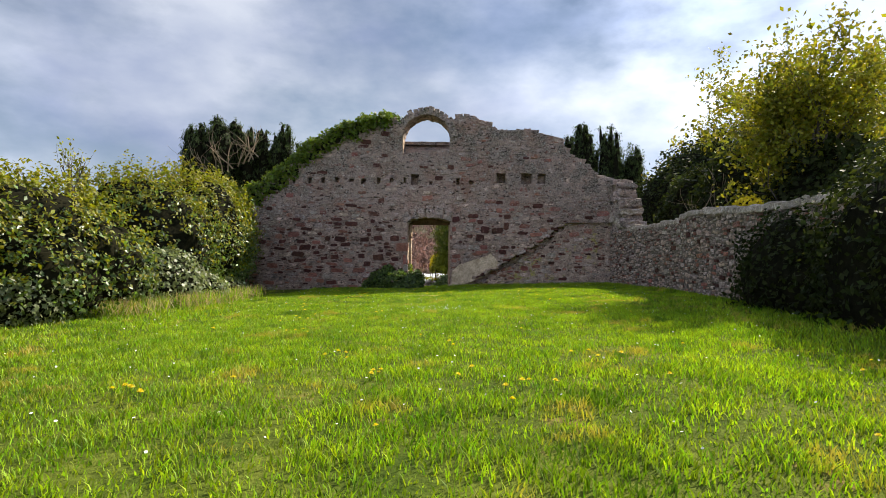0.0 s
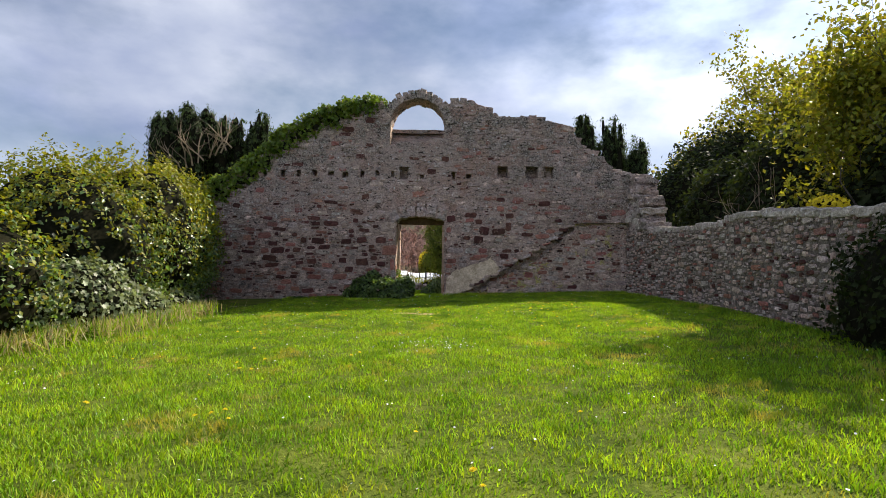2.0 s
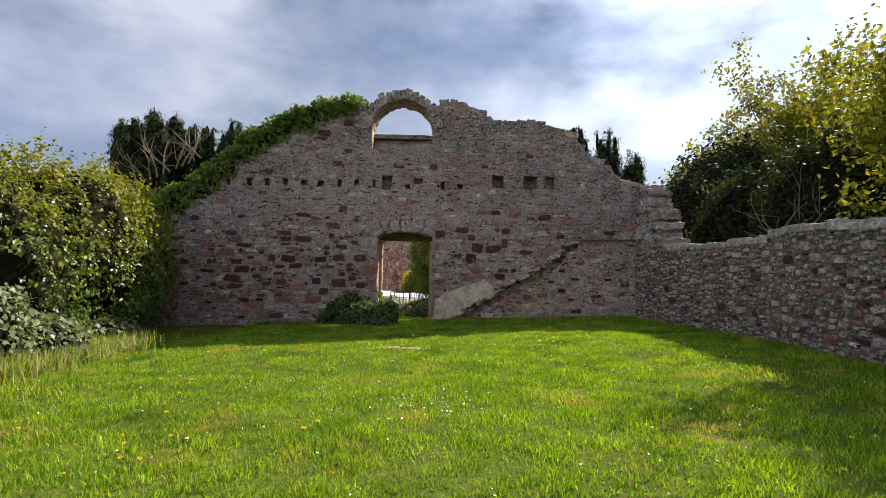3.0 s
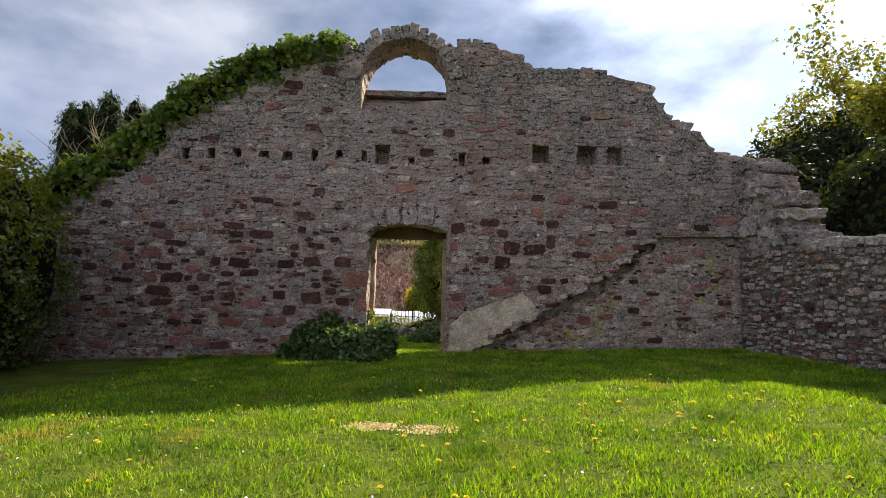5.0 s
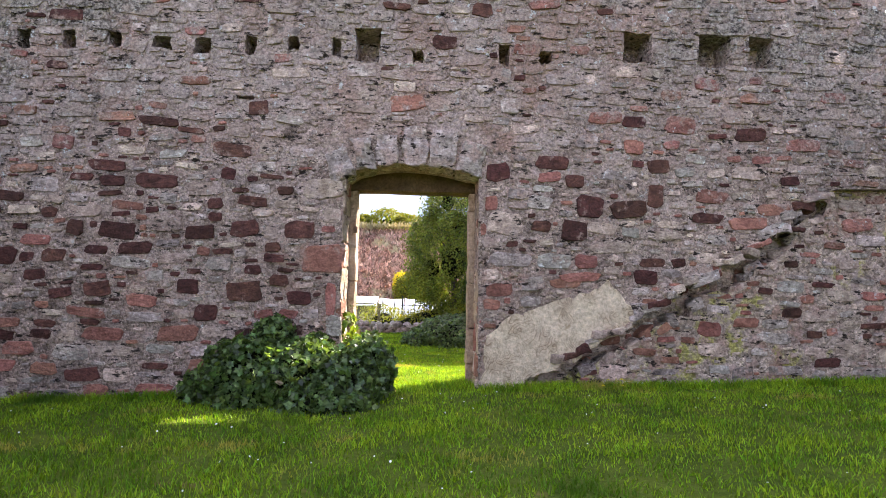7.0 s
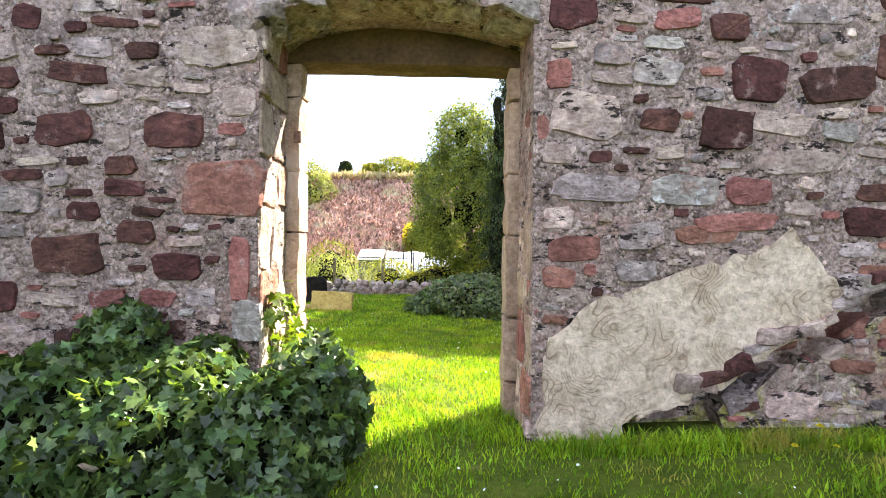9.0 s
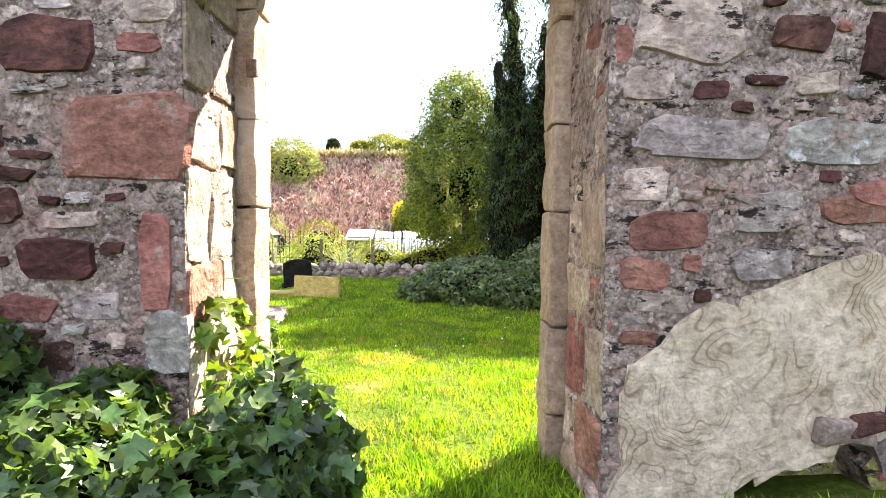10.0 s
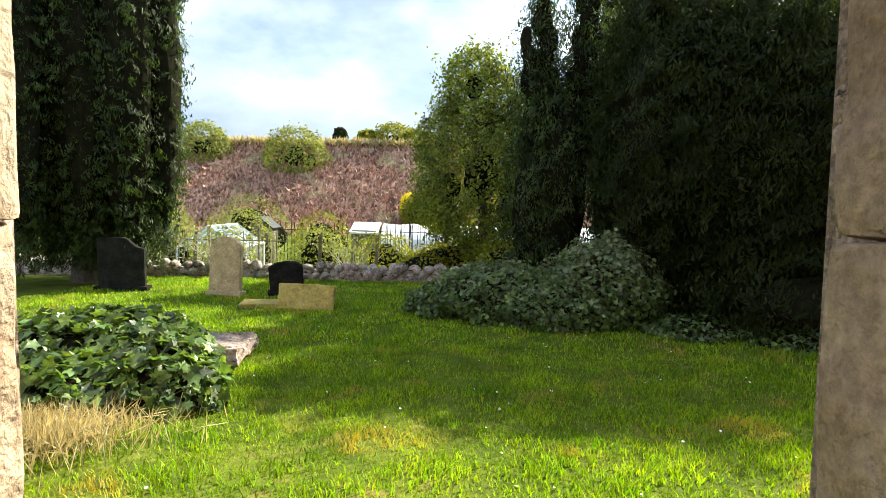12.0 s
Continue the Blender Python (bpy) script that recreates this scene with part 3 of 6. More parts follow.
# blind holes: x, z, width, height, depth
HOLES = [(2.44, 4.39, 0.36, 0.38, 0.42), (3.39, 4.38, 0.42, 0.38, 0.36), (3.95, 4.38, 0.29, 0.38, 0.3), (-0.79, 4.30, 0.30, 0.42, 0.35), (-4.76, 4.24, 0.15, 0.22, 0.3), (-4.24, 4.24, 0.13, 0.22, 0.3),
         (-3.72, 4.27, 0.15, 0.19, 0.3), (-3.18, 4.25, 0.22, 0.17, 0.3), (-2.71, 4.22, 0.2, 0.2, 0.3), (-2.15, 4.25, 0.12, 0.24, 0.3), (-1.65, 4.29, 0.13, 0.17, 0.3), (-0.2, 4.18, 0.13, 0.13, 0.2),
         (-1.16, 4.26, 0.09, 0.24, 0.2), (0.83, 4.25, 0.11, 0.26, 0.3), (1.33, 4.22, 0.15, 0.16, 0.3), (-5.36, 4.22, 0.12, 0.2, 0.25), (-5.9, 3.9, 0.14, 0.18, 0.25), (-2.2, 3.62, 0.2, 0.07, 0.1)]


def hole_loop(h):
    x, z, w, d, _ = h
    q = random.Random(int(x * 100) + 900)
    j = lambda: q.uniform(-0.022, 0.022)
    return [(x - w / 2 + j(), z - d / 2 + j()), (x + j(), z - d / 2 + j()), (x + w / 2 + j(), z - d / 2 + j()), (x + w / 2 + j(), z + j()), (x + w / 2 + j(), z + d / 2 + j()),
            (x + j(), z + d / 2 + j()), (x - w / 2 + j(), z + d / 2 + j()), (x - w / 2 + j(), z + j())]


def inside(p, poly):
    hit = False
    for (x0, z0), (x1, z1) in zip(poly, poly[1:] + poly[:1]):
        if (z0 > p[1]) != (z1 > p[1]) and p[0] < x0 + (p[1] - z0) / (z1 - z0) * (x1 - x0):
            hit = not hit
    return hit


class Sheet:
    """Gathers flat faces and strips into one mesh."""

    def __init__(self):
        self.v, self.f = [], []

    def face(self, loops, y, flip=False):
        base = len(self.v)
        flat = [Vector((x, 0, z)) for lp in loops for x, z in lp]
        self.v += [(p.x, y, p.z) for p in flat]
        for t in tessellate_polygon([[Vector((x, z, 0)) for x, z in lp] for lp in loops]):
            self.f.append(tuple(base + i for i in (t if not flip else t[::-1])))

    def strip(self, a, ya, b, yb, closed=True):
        base, n = len(self.v), len(a)
        self.v += [(x, ya, z) for x, z in a] + [(x, yb, z) for x, z in b]
        for i in range(n if closed else n - 1):
            k = (i + 1) % n
            self.f.append((base + i, base + k, base + n + k, base + n + i))


s = Sheet()
loops = [hole_loop(h) for h in HOLES]
s.face([FRONT, WIN_F] + loops, W)
for lp, h in zip(loops, HOLES):
    small = [(h[0] + 0.85 * (x - h[0]), h[1] + 0.85 * (z - h[1])) for x, z in lp]
    s.strip(lp, W, small, W + h[4])
    s.face([small], W + h[4])
s.face([GROOVE_FACE], GROOVE)
s.face([LOW_FACE], RECESS)
s.strip(SCAR_TOP, W, SCAR_TOP, GROOVE, False)
s.strip(SCAR_LOW, RECESS, SCAR_LOW, GROOVE, False)
ledge = [(4.85, 2.74), (5.6, 2.76), (7.25, 2.80)]
s.strip(ledge, W, ledge, RECESS, False)
s.strip([(0.95, -0.35), (0.95, 0.5)], W, [(0.95, -0.35), (0.95, 0.5)], GROOVE, False)
s.face([REAR, WIN_B], BACK)
s.strip(WIN_F, W, WIN_B, BACK)
s.strip(REAR, W, REAR, BACK)
wall_gable = link("wall_gable", mesh("wall_gable", s.v, s.f), M_MORTAR)
bm = bmesh.new()
bm.from_mesh(wall_gable.data)
bmesh.ops.remove_doubles(bm, verts=bm.verts[:], dist=0.0005)
bmesh.ops.recalc_face_normals(bm, faces=bm.faces[:])
bm.to_mesh(wall_gable.data)
bm.free()
wall_gable.data.materials.append(M_COAT)
for face in wall_gable.data.polygons:
    if abs(face.center.y - RECESS) < 0.004 or abs(face.center.y - GROOVE) < 0.004:
        face.material_index = 1
tagged(wall_gable, "ruined gable wall of red and buff rubble sandstone in pale mortar", "wall", kind="structure")

# stone shapes: unit pieces that stand 1 proud, 8 outlines in each kind of stone
CLASSES = {"dark": M_DARK, "red": M_RED, "tan": M_TAN, "grey": M_GREY, "pale": M_PALE}


def unit_stone(q):
    """Front outline of a worn rubble stone in x and z (unit size), domed towards -y."""
    n, pts = 14, []
    power = q.uniform(0.24, 0.55)
    skew = q.uniform(-0.14, 0.14)
    for k in range(n):
        a = 2 * math.pi * (k + 0.5 + q.uniform(-0.25, 0.25)) / n
        c, d = math.cos(a), math.sin(a)
        x, z = math.copysign(abs(c) ** power, c), math.copysign(abs(d) ** power, d)
        x, z = x * q.uniform(0.84, 1.05), z * q.uniform(0.78, 1.05)
        pts.append((0.5 * (x + skew * z * q.uniform(0, 1)), 0.5 * z))
    v = [(x, 0.6, z) for x, z in pts] + [(x * 0.93, -0.6 - q.uniform(0, 0.4), z * 0.91) for x, z in pts] + [(q.uniform(-0.15, 0.15), -0.95, q.uniform(-0.15, 0.15))]
    f = [(k, (k + 1) % n, n + (k + 1) % n, n + k) for k in range(n)]
    f += [(n + k, n + (k + 1) % n, 2 * n) for k in range(n)]
    return v, f


SHAPES = [unit_stone(R) for _ in range(16)]
STONE_MESH = {}
for key, mat in CLASSES.items():
    for i, (v, f) in enumerate(SHAPES):
        me = mesh("stone", v, f)
        me.materials.append(mat)
        STONE_MESH[key, i] = me

PATCH = [(0.66, 0.18), (0.63, 0.6), (0.66, 0.92), (0.9, 1.1), (1.26, 1.27), (1.55, 1.33), (1.85, 1.45), (2.12, 1.58), (2.3, 1.35), (2.5, 1.2), (2.3, 1.02), (2.04, 0.89), (1.7, 0.66), (1.44, 0.54), (1.24, 0.47), (1.14, 0.42), (1.08, 0.18)]
PATCH = ragged(PATCH + PATCH[:1], 0.07, 0.034, 3)[:-1]


def choose(q, x, z):
    if z > 3.2:
        table = (("grey", 0.62), ("tan", 0.25), ("red", 0.08), ("dark", 0.05))
    elif x < -0.9 and 0.7 < z < 2.8 and x > -6.3:
        table = (("dark", 0.34), ("red", 0.20), ("tan", 0.24), ("grey", 0.20), ("pale", 0.02))
    elif x > -0.9 and z > 0.6:
        table = (("dark", 0.13), ("red", 0.25), ("tan", 0.36), ("grey", 0.22), ("pale", 0.04))
    else:
        table = (("dark", 0.12), ("red", 0.14), ("tan", 0.32), ("grey", 0.36), ("pale", 0.06))
    u = q.random()
    for key, w in table:
        u -= w
        if u < 0:
            return key
    return "grey"


def keep_out(x, z, w, h):
    for hx, hz, hw, hh, _ in HOLES:
        if abs(x - hx) < (w + hw) / 2 - 0.02 and abs(z - hz) < (h + hh) / 2 - 0.02:
            return True
    if abs(x - ARCH_C[0]) < 1.45 and z > 5.0 and (Vector((x, z)) - Vector(ARCH_C)).length < 1.28 + 0.25 * w:
        return True
    if -1.32 - w / 2 < x < 0.58 + w / 2 and 5.05 < z < 6.0:
        return True
    if -1.28 - w / 2 < x < 0.82 + w / 2 and 2.62 < z < 3.42:
        return True
    if -1.05 - w / 2 < x < 0.62 + w / 2 and z < 2.8:
        return True
    return any(inside((x + dx * w / 2, z + dz * h / 2), PATCH) for dx in (-0.8, 0, 0.8) for dz in (-0.8, 0.8))


def face_at(x, z, w, h):
    corners = [(x + dx * w * 0.46, z + dz * h * 0.46) for dx in (-1, 1) for dz in (-1, 1)]
    if all(inside(c, FRONT) for c in corners):
        return W
    if all(inside(c, LOW_FACE) for c in corners):
        return RECESS
    if all(inside(c, GROOVE_FACE) for c in corners):
        return GROOVE
    return None


class Packing:
    """Rectangles that must not overlap, kept in a coarse grid."""

    def __init__(self, gap):
        self.cells, self.gap = {}, gap

    def keys(self, x, z, w, h):
        return [(i, k) for i in range(int((x - w / 2) // 0.5), int((x + w / 2) // 0.5) + 1) for k in range(int((z - h / 2) // 0.5), int((z + h / 2) // 0.5) + 1)]

    def free(self, x, z, w, h):
        for key in self.keys(x, z, w, h):
            for a, c, d, e in self.cells.get(key, ()):
                if abs(x - a) < (w + d) / 2 + self.gap and abs(z - c) < (h + e) / 2 + self.gap:
                    return False
        return True

    def add(self, x, z, w, h):
        for key in self.keys(x, z, w, h):
            self.cells.setdefault(key, []).append((x, z, w, h))


q = random.Random(5)
WALL_STONES, packed = [], Packing(0.003)


def lay(cx, cz, w, h, key, force=False):
    if not force and not packed.free(cx, cz, w, h):
        return
    y = face_at(cx, cz, w, h) or (W if force else None)
    if y is None or (not force and (keep_out(cx, cz, w, h) or (y == RECESS and q.random() < 0.6))):
        return
    packed.add(cx, cz, w, h)
    WALL_STONES.append((cx, y, cz, w, h, q.uniform(0.010, 0.030), key, q.randrange(16), q.uniform(-7, 7)))


# stones that stand out by size and colour: x, z, width, height
BY_DOOR_W = (("red", -1.22, 1.75, 0.50, 0.35), ("pale", -1.07, 1.0, 0.19, 0.26), ("dark", -2.10, 1.37, 0.44, 0.25), ("dark", -1.48, 1.31, 0.30, 0.18), ("dark", -1.71, 1.50, 0.23, 0.15), ("dark", -1.50, 2.09, 0.38, 0.22),
             ("dark", -2.13, 2.09, 0.36, 0.22), ("tan", -1.24, 2.58, 0.50, 0.28), ("red", -1.59, 1.12, 0.22, 0.12), ("dark", -2.34, 2.72, 0.18, 0.15), ("tan", -1.82, 2.05, 0.15, 0.2), ("red", -1.12, 1.30, 0.12, 0.4))
BY_DOOR_E = (("dark", 1.87, 2.45, 0.33, 0.28), ("dark", 2.33, 2.43, 0.44, 0.22), ("dark", 1.69, 2.16, 0.33, 0.28), ("grey", 0.93, 1.80, 0.54, 0.18), ("pale", 1.46, 1.80, 0.44, 0.19), ("red", 1.83, 1.80, 0.28, 0.19),
             ("red", 1.77, 1.62, 0.52, 0.12), ("tan", 2.13, 1.98, 0.55, 0.16), ("red", 0.82, 1.45, 0.34, 0.16), ("tan", 0.88, 2.22, 0.44, 0.30), ("dark", 1.30, 2.20, 0.24, 0.14), ("grey", 1.28, 2.48, 0.30, 0.2), ("red", 0.73, 1.28, 0.20, 0.13), ("tan", 0.72, 2.0, 0.19, 0.15), ("red", 0.71, 2.46, 0.17, 0.20), ("tan", 0.72, 1.62, 0.19, 0.14), ("tan", -1.13, 2.26, 0.20, 0.20))
LEFT = (("dark", -4.88, 1.70, 0.47, 0.21), ("dark", -3.15, 2.61, 0.50, 0.20), ("dark", -4.45, 1.51, 0.26, 0.14), ("dark", -4.15, 1.31, 0.28, 0.13), ("dark", -3.56, 2.03, 0.43, 0.23), ("dark", -4.03, 2.05, 0.20, 0.2), ("dark", -3.35, 1.83, 0.4, 0.15),
        ("dark", -2.74, 1.41, 0.27, 0.19), ("dark", -2.63, 2.03, 0.35, 0.19), ("red", -3.25, 1.24, 0.35, 0.15), ("red", -4.74, 0.96, 0.35, 0.12), ("dark", -3.17, 3.31, 0.5, 0.12), ("dark", -2.03, 3.5, 0.24, 0.2), ("pale", -2.98, 2.93, 0.32, 0.12))
RIGHT = (("dark", 0.78, 2.83, 0.31, 0.25), ("red", 1.60, 1.55, 0.4, 0.13), ("dark", 2.40, 3.48, 0.32, 0.16), ("red", 2.95, 3.45, 0.40, 0.24), ("red", 2.05, 3.52, 0.45, 0.17), ("dark", 2.65, 2.60, 0.2, 0.34), ("tan", 1.95, 2.2, 0.5, 0.14), ("dark", 4.35, 1.25, 0.25, 0.12),
         ("dark", 4.62, 1.0, 0.2, 0.1), ("red", 1.99, 5.38, 0.25, 0.22), ("red", -0.3, 3.62, 0.45, 0.22), ("grey", 0.1, 3.62, 0.35, 0.2))
for key, x, z, w, h in BY_DOOR_W + BY_DOOR_E + LEFT + RIGHT:
    lay(x, z, w, h, key, True)
for tries, (w0, w1), (h0, h1) in ((2400, (0.24, 0.50), (0.11, 0.21)), (14000, (0.14, 0.34), (0.06, 0.14)), (30000, (0.06, 0.17), (0.03, 0.075))):
    for _ in range(tries):
        x, z = q.uniform(-7.9, 7.1), q.uniform(0.0, 6.75)
        lay(x, round(z / 0.085) * 0.085 + q.uniform(-0.035, 0.035), q.uniform(w0, w1), q.uniform(h0, h1), choose(q, x, z))


def joined_stones(name, rows, parent, place):
    """Many stones in one mesh; place turns a stone's local corner into the wall's."""
    keys = list(CLASSES)
    v, f, sl = [], [], []
    for row in rows:
        x, y, zz, w, h, d, key, i, lean = row
        base = len(v)
        c, sn = math.cos(radians(lean)), math.sin(radians(lean))
        for a, b, e in SHAPES[i][0]:
            px, pz = a * w, e * h
            v.append(place(x + c * px - sn * pz, y + b * d, zz + sn * px + c * pz))
        f += [tuple(base + k for k in t) for t in SHAPES[i][1]]
        sl += [keys.index(key)] * len(SHAPES[i][1])
    ob = link(name, mesh(name, v, f, sl), list(CLASSES.values()), parent)
    ob["kind"] = "stuff"
    return ob


# ---- dressed stones of the doorway and the window ----
def piece(name, bm, mat, parent, at, ry=0, label="", rz=0):
    ob = part(name, bm, mat, parent, label)
    ob.matrix_basis = pose(*at, 0, ry, rz)
    return ob


doorway = tagged(empty("door_1", (-0.2, 22.5, 0.28)), "open doorway with worn ochre sandstone jambs and stone lintel", "doorway", kind="structure")
inv = doorway.matrix_basis.inverted()


def at_door(ob):
    ob.matrix_parent_inverse = inv
    return ob


for sx, x_face in ((-1, -1.0), (1, 0.58)):
    z, k = 0.1, 0
    tones = (M_TAN, M_RED, M_DRESS, M_RED, M_JAMB, M_TAN, M_RED, M_DRESS, M_TAN) if sx > 0 else (M_DRESS, M_TAN, M_DRESS, M_RED, M_DRESS, M_TAN, M_DRESS, M_DRESS, M_TAN)
    for h in (0.33, 0.27, 0.36, 0.24, 0.38, 0.29, 0.34, 0.25, 0.22):
        cut = R.uniform(0.18, 0.36)
        for y0, y1, mat in ((21.93, 21.93 + cut - 0.012, tones[k]), (21.93 + cut + 0.012, 22.465, tones[(k + 4) % 9])):
            at_door(piece("reveal_stone", block(0.10, y1 - y0, h - 0.022, 0.016, 0.024, 4, k + 9 * sx + y0), mat, doorway, (x_face + sx * (0.042 + R.uniform(0, 0.008)), (y0 + y1) / 2, z)))
        z, k = z + h, k + 1
    z, k = 0.0, 0
    for h in (0.52, 0.44, 0.56, 0.42, 0.50, 0.22):
        at_door(piece("jamb_stone", block(0.16, 0.24, h - 0.006, 0.014, 0.018, 4, k + 31 * sx), M_JAMB, doorway, (x_face - sx * 0.005, 22.60, z)))
        z, k = z + h, k + 1
at_door(piece("lintel", block(1.66, 0.30, 0.36, 0.02, 0.014, 3, 3), M_BROWN, doorway, (-0.21, 22.62, 2.66), label="weathered brown stone lintel"))
# iron hinge pin left in the jamb
bm = block(0.05, 0.03, 0.08, 0.006)
at_door(piece("hinge_pin", bm, M_METAL, doorway, (-0.93, 22.47, 2.12), label="rusted iron hinge pin"))
# flat arch of long stones above the door
for k, (x, w, h, lean, mat) in enumerate(((-1.02, 0.26, 0.36, -16, M_GREY), (-0.76, 0.22, 0.38, -10, M_GREY), (-0.50, 0.26, 0.36, -5, M_GREY), (-0.20, 0.30, 0.44, 0, M_GREY), (0.12, 0.30, 0.46, 5, M_GREY), (0.43, 0.28, 0.40, 11, M_GREY))):
    zb = float(np.interp(x, [p[0] for p in DOOR_ARCH], [p[1] for p in DOOR_ARCH]))
    at_door(piece("arch_stone", block(w, 0.36, h, 0.02, 0.05, 3, 50 + k), mat, doorway, (x, 22.06, zb - 0.015), lean))

window = tagged(empty("window_1", (-0.38, 22.4, 5.3)), "empty arched window opening with a ring of rough stones", "window", kind="structure")
inv_w = window.matrix_basis.inverted()
for k in range(17):
    a = radians(8 + k * 10.4)
    r = R.uniform(0.26, 0.34)
    ob = piece("arch_stone", block(0.175, 1.0 * R.uniform(0.9, 1.0), r, 0.02, 0.04, 3, 80 + k), M_GREY if R.random() < 0.75 else M_TAN, window,
               (ARCH_C[0] + 0.005 + 0.905 * math.cos(a), 22.36, ARCH_C[1] + 0.905 * math.sin(a)), math.degrees(math.pi / 2 - a))
    ob.matrix_parent_inverse = inv_w
for sx, x in ((-1, -1.30), (1, 0.55)):
    z = 5.2
    for k in range(3):
        ob = piece("jamb_stone", block(0.14, 0.86, 0.24, 0.02, 0.03, 2, 120 + k + sx), M_DRESS if sx < 0 else M_TAN, window, (x + sx * 0.02, 22.38, z))
        ob.matrix_parent_inverse = inv_w
        z += 0.245
ob = piece("sill", block(1.84, 0.30, 0.12, 0.02, 0.03, 4, 140), M_GREY, window, (-0.38, 22.68, 5.76))
ob.matrix_parent_inverse = inv_w
for k, (x, y, w) in enumerate(((-0.85, 22.15, 0.5), (-0.25, 22.17, 0.62), (0.28, 22.16, 0.45))):
    ob = piece("sill_stone", block(w, 0.42, 0.16, 0.03, 0.04, 3, 150 + k), M_GREY, window, (x, y, 5.17 + 0.07 * k))
    ob.matrix_parent_inverse = inv_w

# loose stones along the broken top of the gable
for k, ((x0, z0), (x1, z1)) in enumerate(zip(RIM, RIM[1:])):
    if -1.5 < (x0 + x1) / 2 < 0.75 or x0 < -7.3:
        continue
    length = math.hypot(x1 - x0, z1 - z0)
    count = max(1, round(length / 0.3))
    for i in range(count):
        u = (i + 0.5) / count
        ob = piece("coping_stone", block(length / count * R.uniform(0.9, 1.05), R.uniform(0.7, 0.9), R.uniform(0.10, 0.24), 0.03, 0.05, 2, 200 + k * 5 + i), M_GREY if R.random() < 0.7 else M_TAN,
                   wall_gable, (x0 + u * (x1 - x0), 22.37 + R.uniform(-0.06, 0.06), z0 + u * (z1 - z0) - 0.09), math.degrees(math.atan2(z1 - z0, -(x1 - x0))) * R.uniform(0.2, 0.7))

# broken stones that stick out along the top of the scar, and rubble lodged on its lower edge
q = random.Random(61)
for k, (x, z) in enumerate([p for p in SCAR_TOP if 1.5 < p[0] < 4.75][::2]):
    ob = piece("scar_stone", block(q.uniform(0.14, 0.36), 0.36, q.uniform(0.06, 0.12), 0.018, 0.05, 3, 300 + k), q.choice((M_DARK, M_RED, M_TAN, M_GREY)), wall_gable, (x, W + 0.17 - q.uniform(0, 0.07), z - 0.02), q.uniform(-22, 4))
for k, (x, z) in enumerate([p for p in SCAR_LOW if 1.8 < p[0] < 4.75][::2]):
    ob = piece("scar_stone", block(q.uniform(0.12, 0.30), q.uniform(0.16, 0.26), q.uniform(0.06, 0.13), 0.02, 0.06, 3, 360 + k), q.choice((M_RED, M_TAN, M_GREY, M_TAN)), wall_gable, (x, RECESS + 0.10, z - q.uniform(0.05, 0.10)), q.uniform(-38, -6))
# rough lumps of mortar and small pinning stones between the larger ones
n = 17000
lx, lz = np.concatenate([rng.uniform(-3.6, 4.2, n), rng.uniform(-7.5, 6.2, n // 2)]), np.concatenate([rng.uniform(0.1, 3.1, n), rng.uniform(0.1, 6.3, n // 2)])
ok = np.array([inside((a, c), FRONT) and not inside((a, c), WIN_F) and not inside((a, c), PATCH) and not any(abs(a - t[0]) < t[2] / 2 and abs(c - t[1]) < t[3] / 2 for t in HOLES) for a, c in zip(lx, lz)])
lx, lz = lx[ok], lz[ok]
a6 = [2 * math.pi * k / 6 for k in range(6)]
LUMP = (np.array([(0.5 * math.cos(a), 0.5 * math.sin(a), -0.1) for a in a6] + [(0.08, -0.05, 0.22)]), [(6, k, (k + 1) % 6) for k in range(6)])
p = np.stack([lx, np.full(len(lx), W), lz], 1)
lumps_ob = link("mortar_lumps", scatter("mortar_lumps", LUMP, p, 0.25 * rng.normal(size=p.shape) + (0, -1, 0), 0.010 + 0.024 * rng.random(len(p)) ** 2), [M_LUMP], wall_gable)
lumps_ob["kind"] = "stuff"

# the patch of old plaster beside the door
bm = bmesh.new()
front = [bm.verts.new((x, W - 0.009 + 0.005 * noise.noise(Vector((x * 3, z * 3, 1))), z)) for x, z in PATCH]
rear = [bm.verts.new((x * 1.0, W + 0.01, z)) for x, z in PATCH]
bm.faces.new(front)
for i in range(len(PATCH)):
    k = (i + 1) % len(PATCH)
    bm.faces.new((front[i], rear[i], rear[k], front[k]))
bmesh.ops.recalc_face_normals(bm, faces=bm.faces[:])
bmesh.ops.bevel(bm, geom=[e for e in bm.edges if e.verts[0] in front and e.verts[1] in front], offset=0.006, segments=2, affect="EDGES")
part("plaster_patch", bm, M_PLASTER, wall_gable, "pale swirled lime plaster patch")

# ---- the side wall, and the stepped stub where it joins the gable ----
SW = [(23.0, 2.50), (21.0, 2.46), (19.6, 2.40), (18.4, 2.34), (17.2, 2.32), (16.0, 2.30), (15.9, 2.40), (14.6, 2.42), (13.2, 2.30), (12.0, 2.20), (10.5, 2.10), (6.0, 2.0), (-3.0, 1.95)]


def side_x(y):
    """Inner face of the side wall, which bows a little."""
    return float(np.interp(y, [-3, 9, 12, 15.5, 19, 22], [5.9, 6.25, 6.50, 6.72, 6.62, 6.5]))


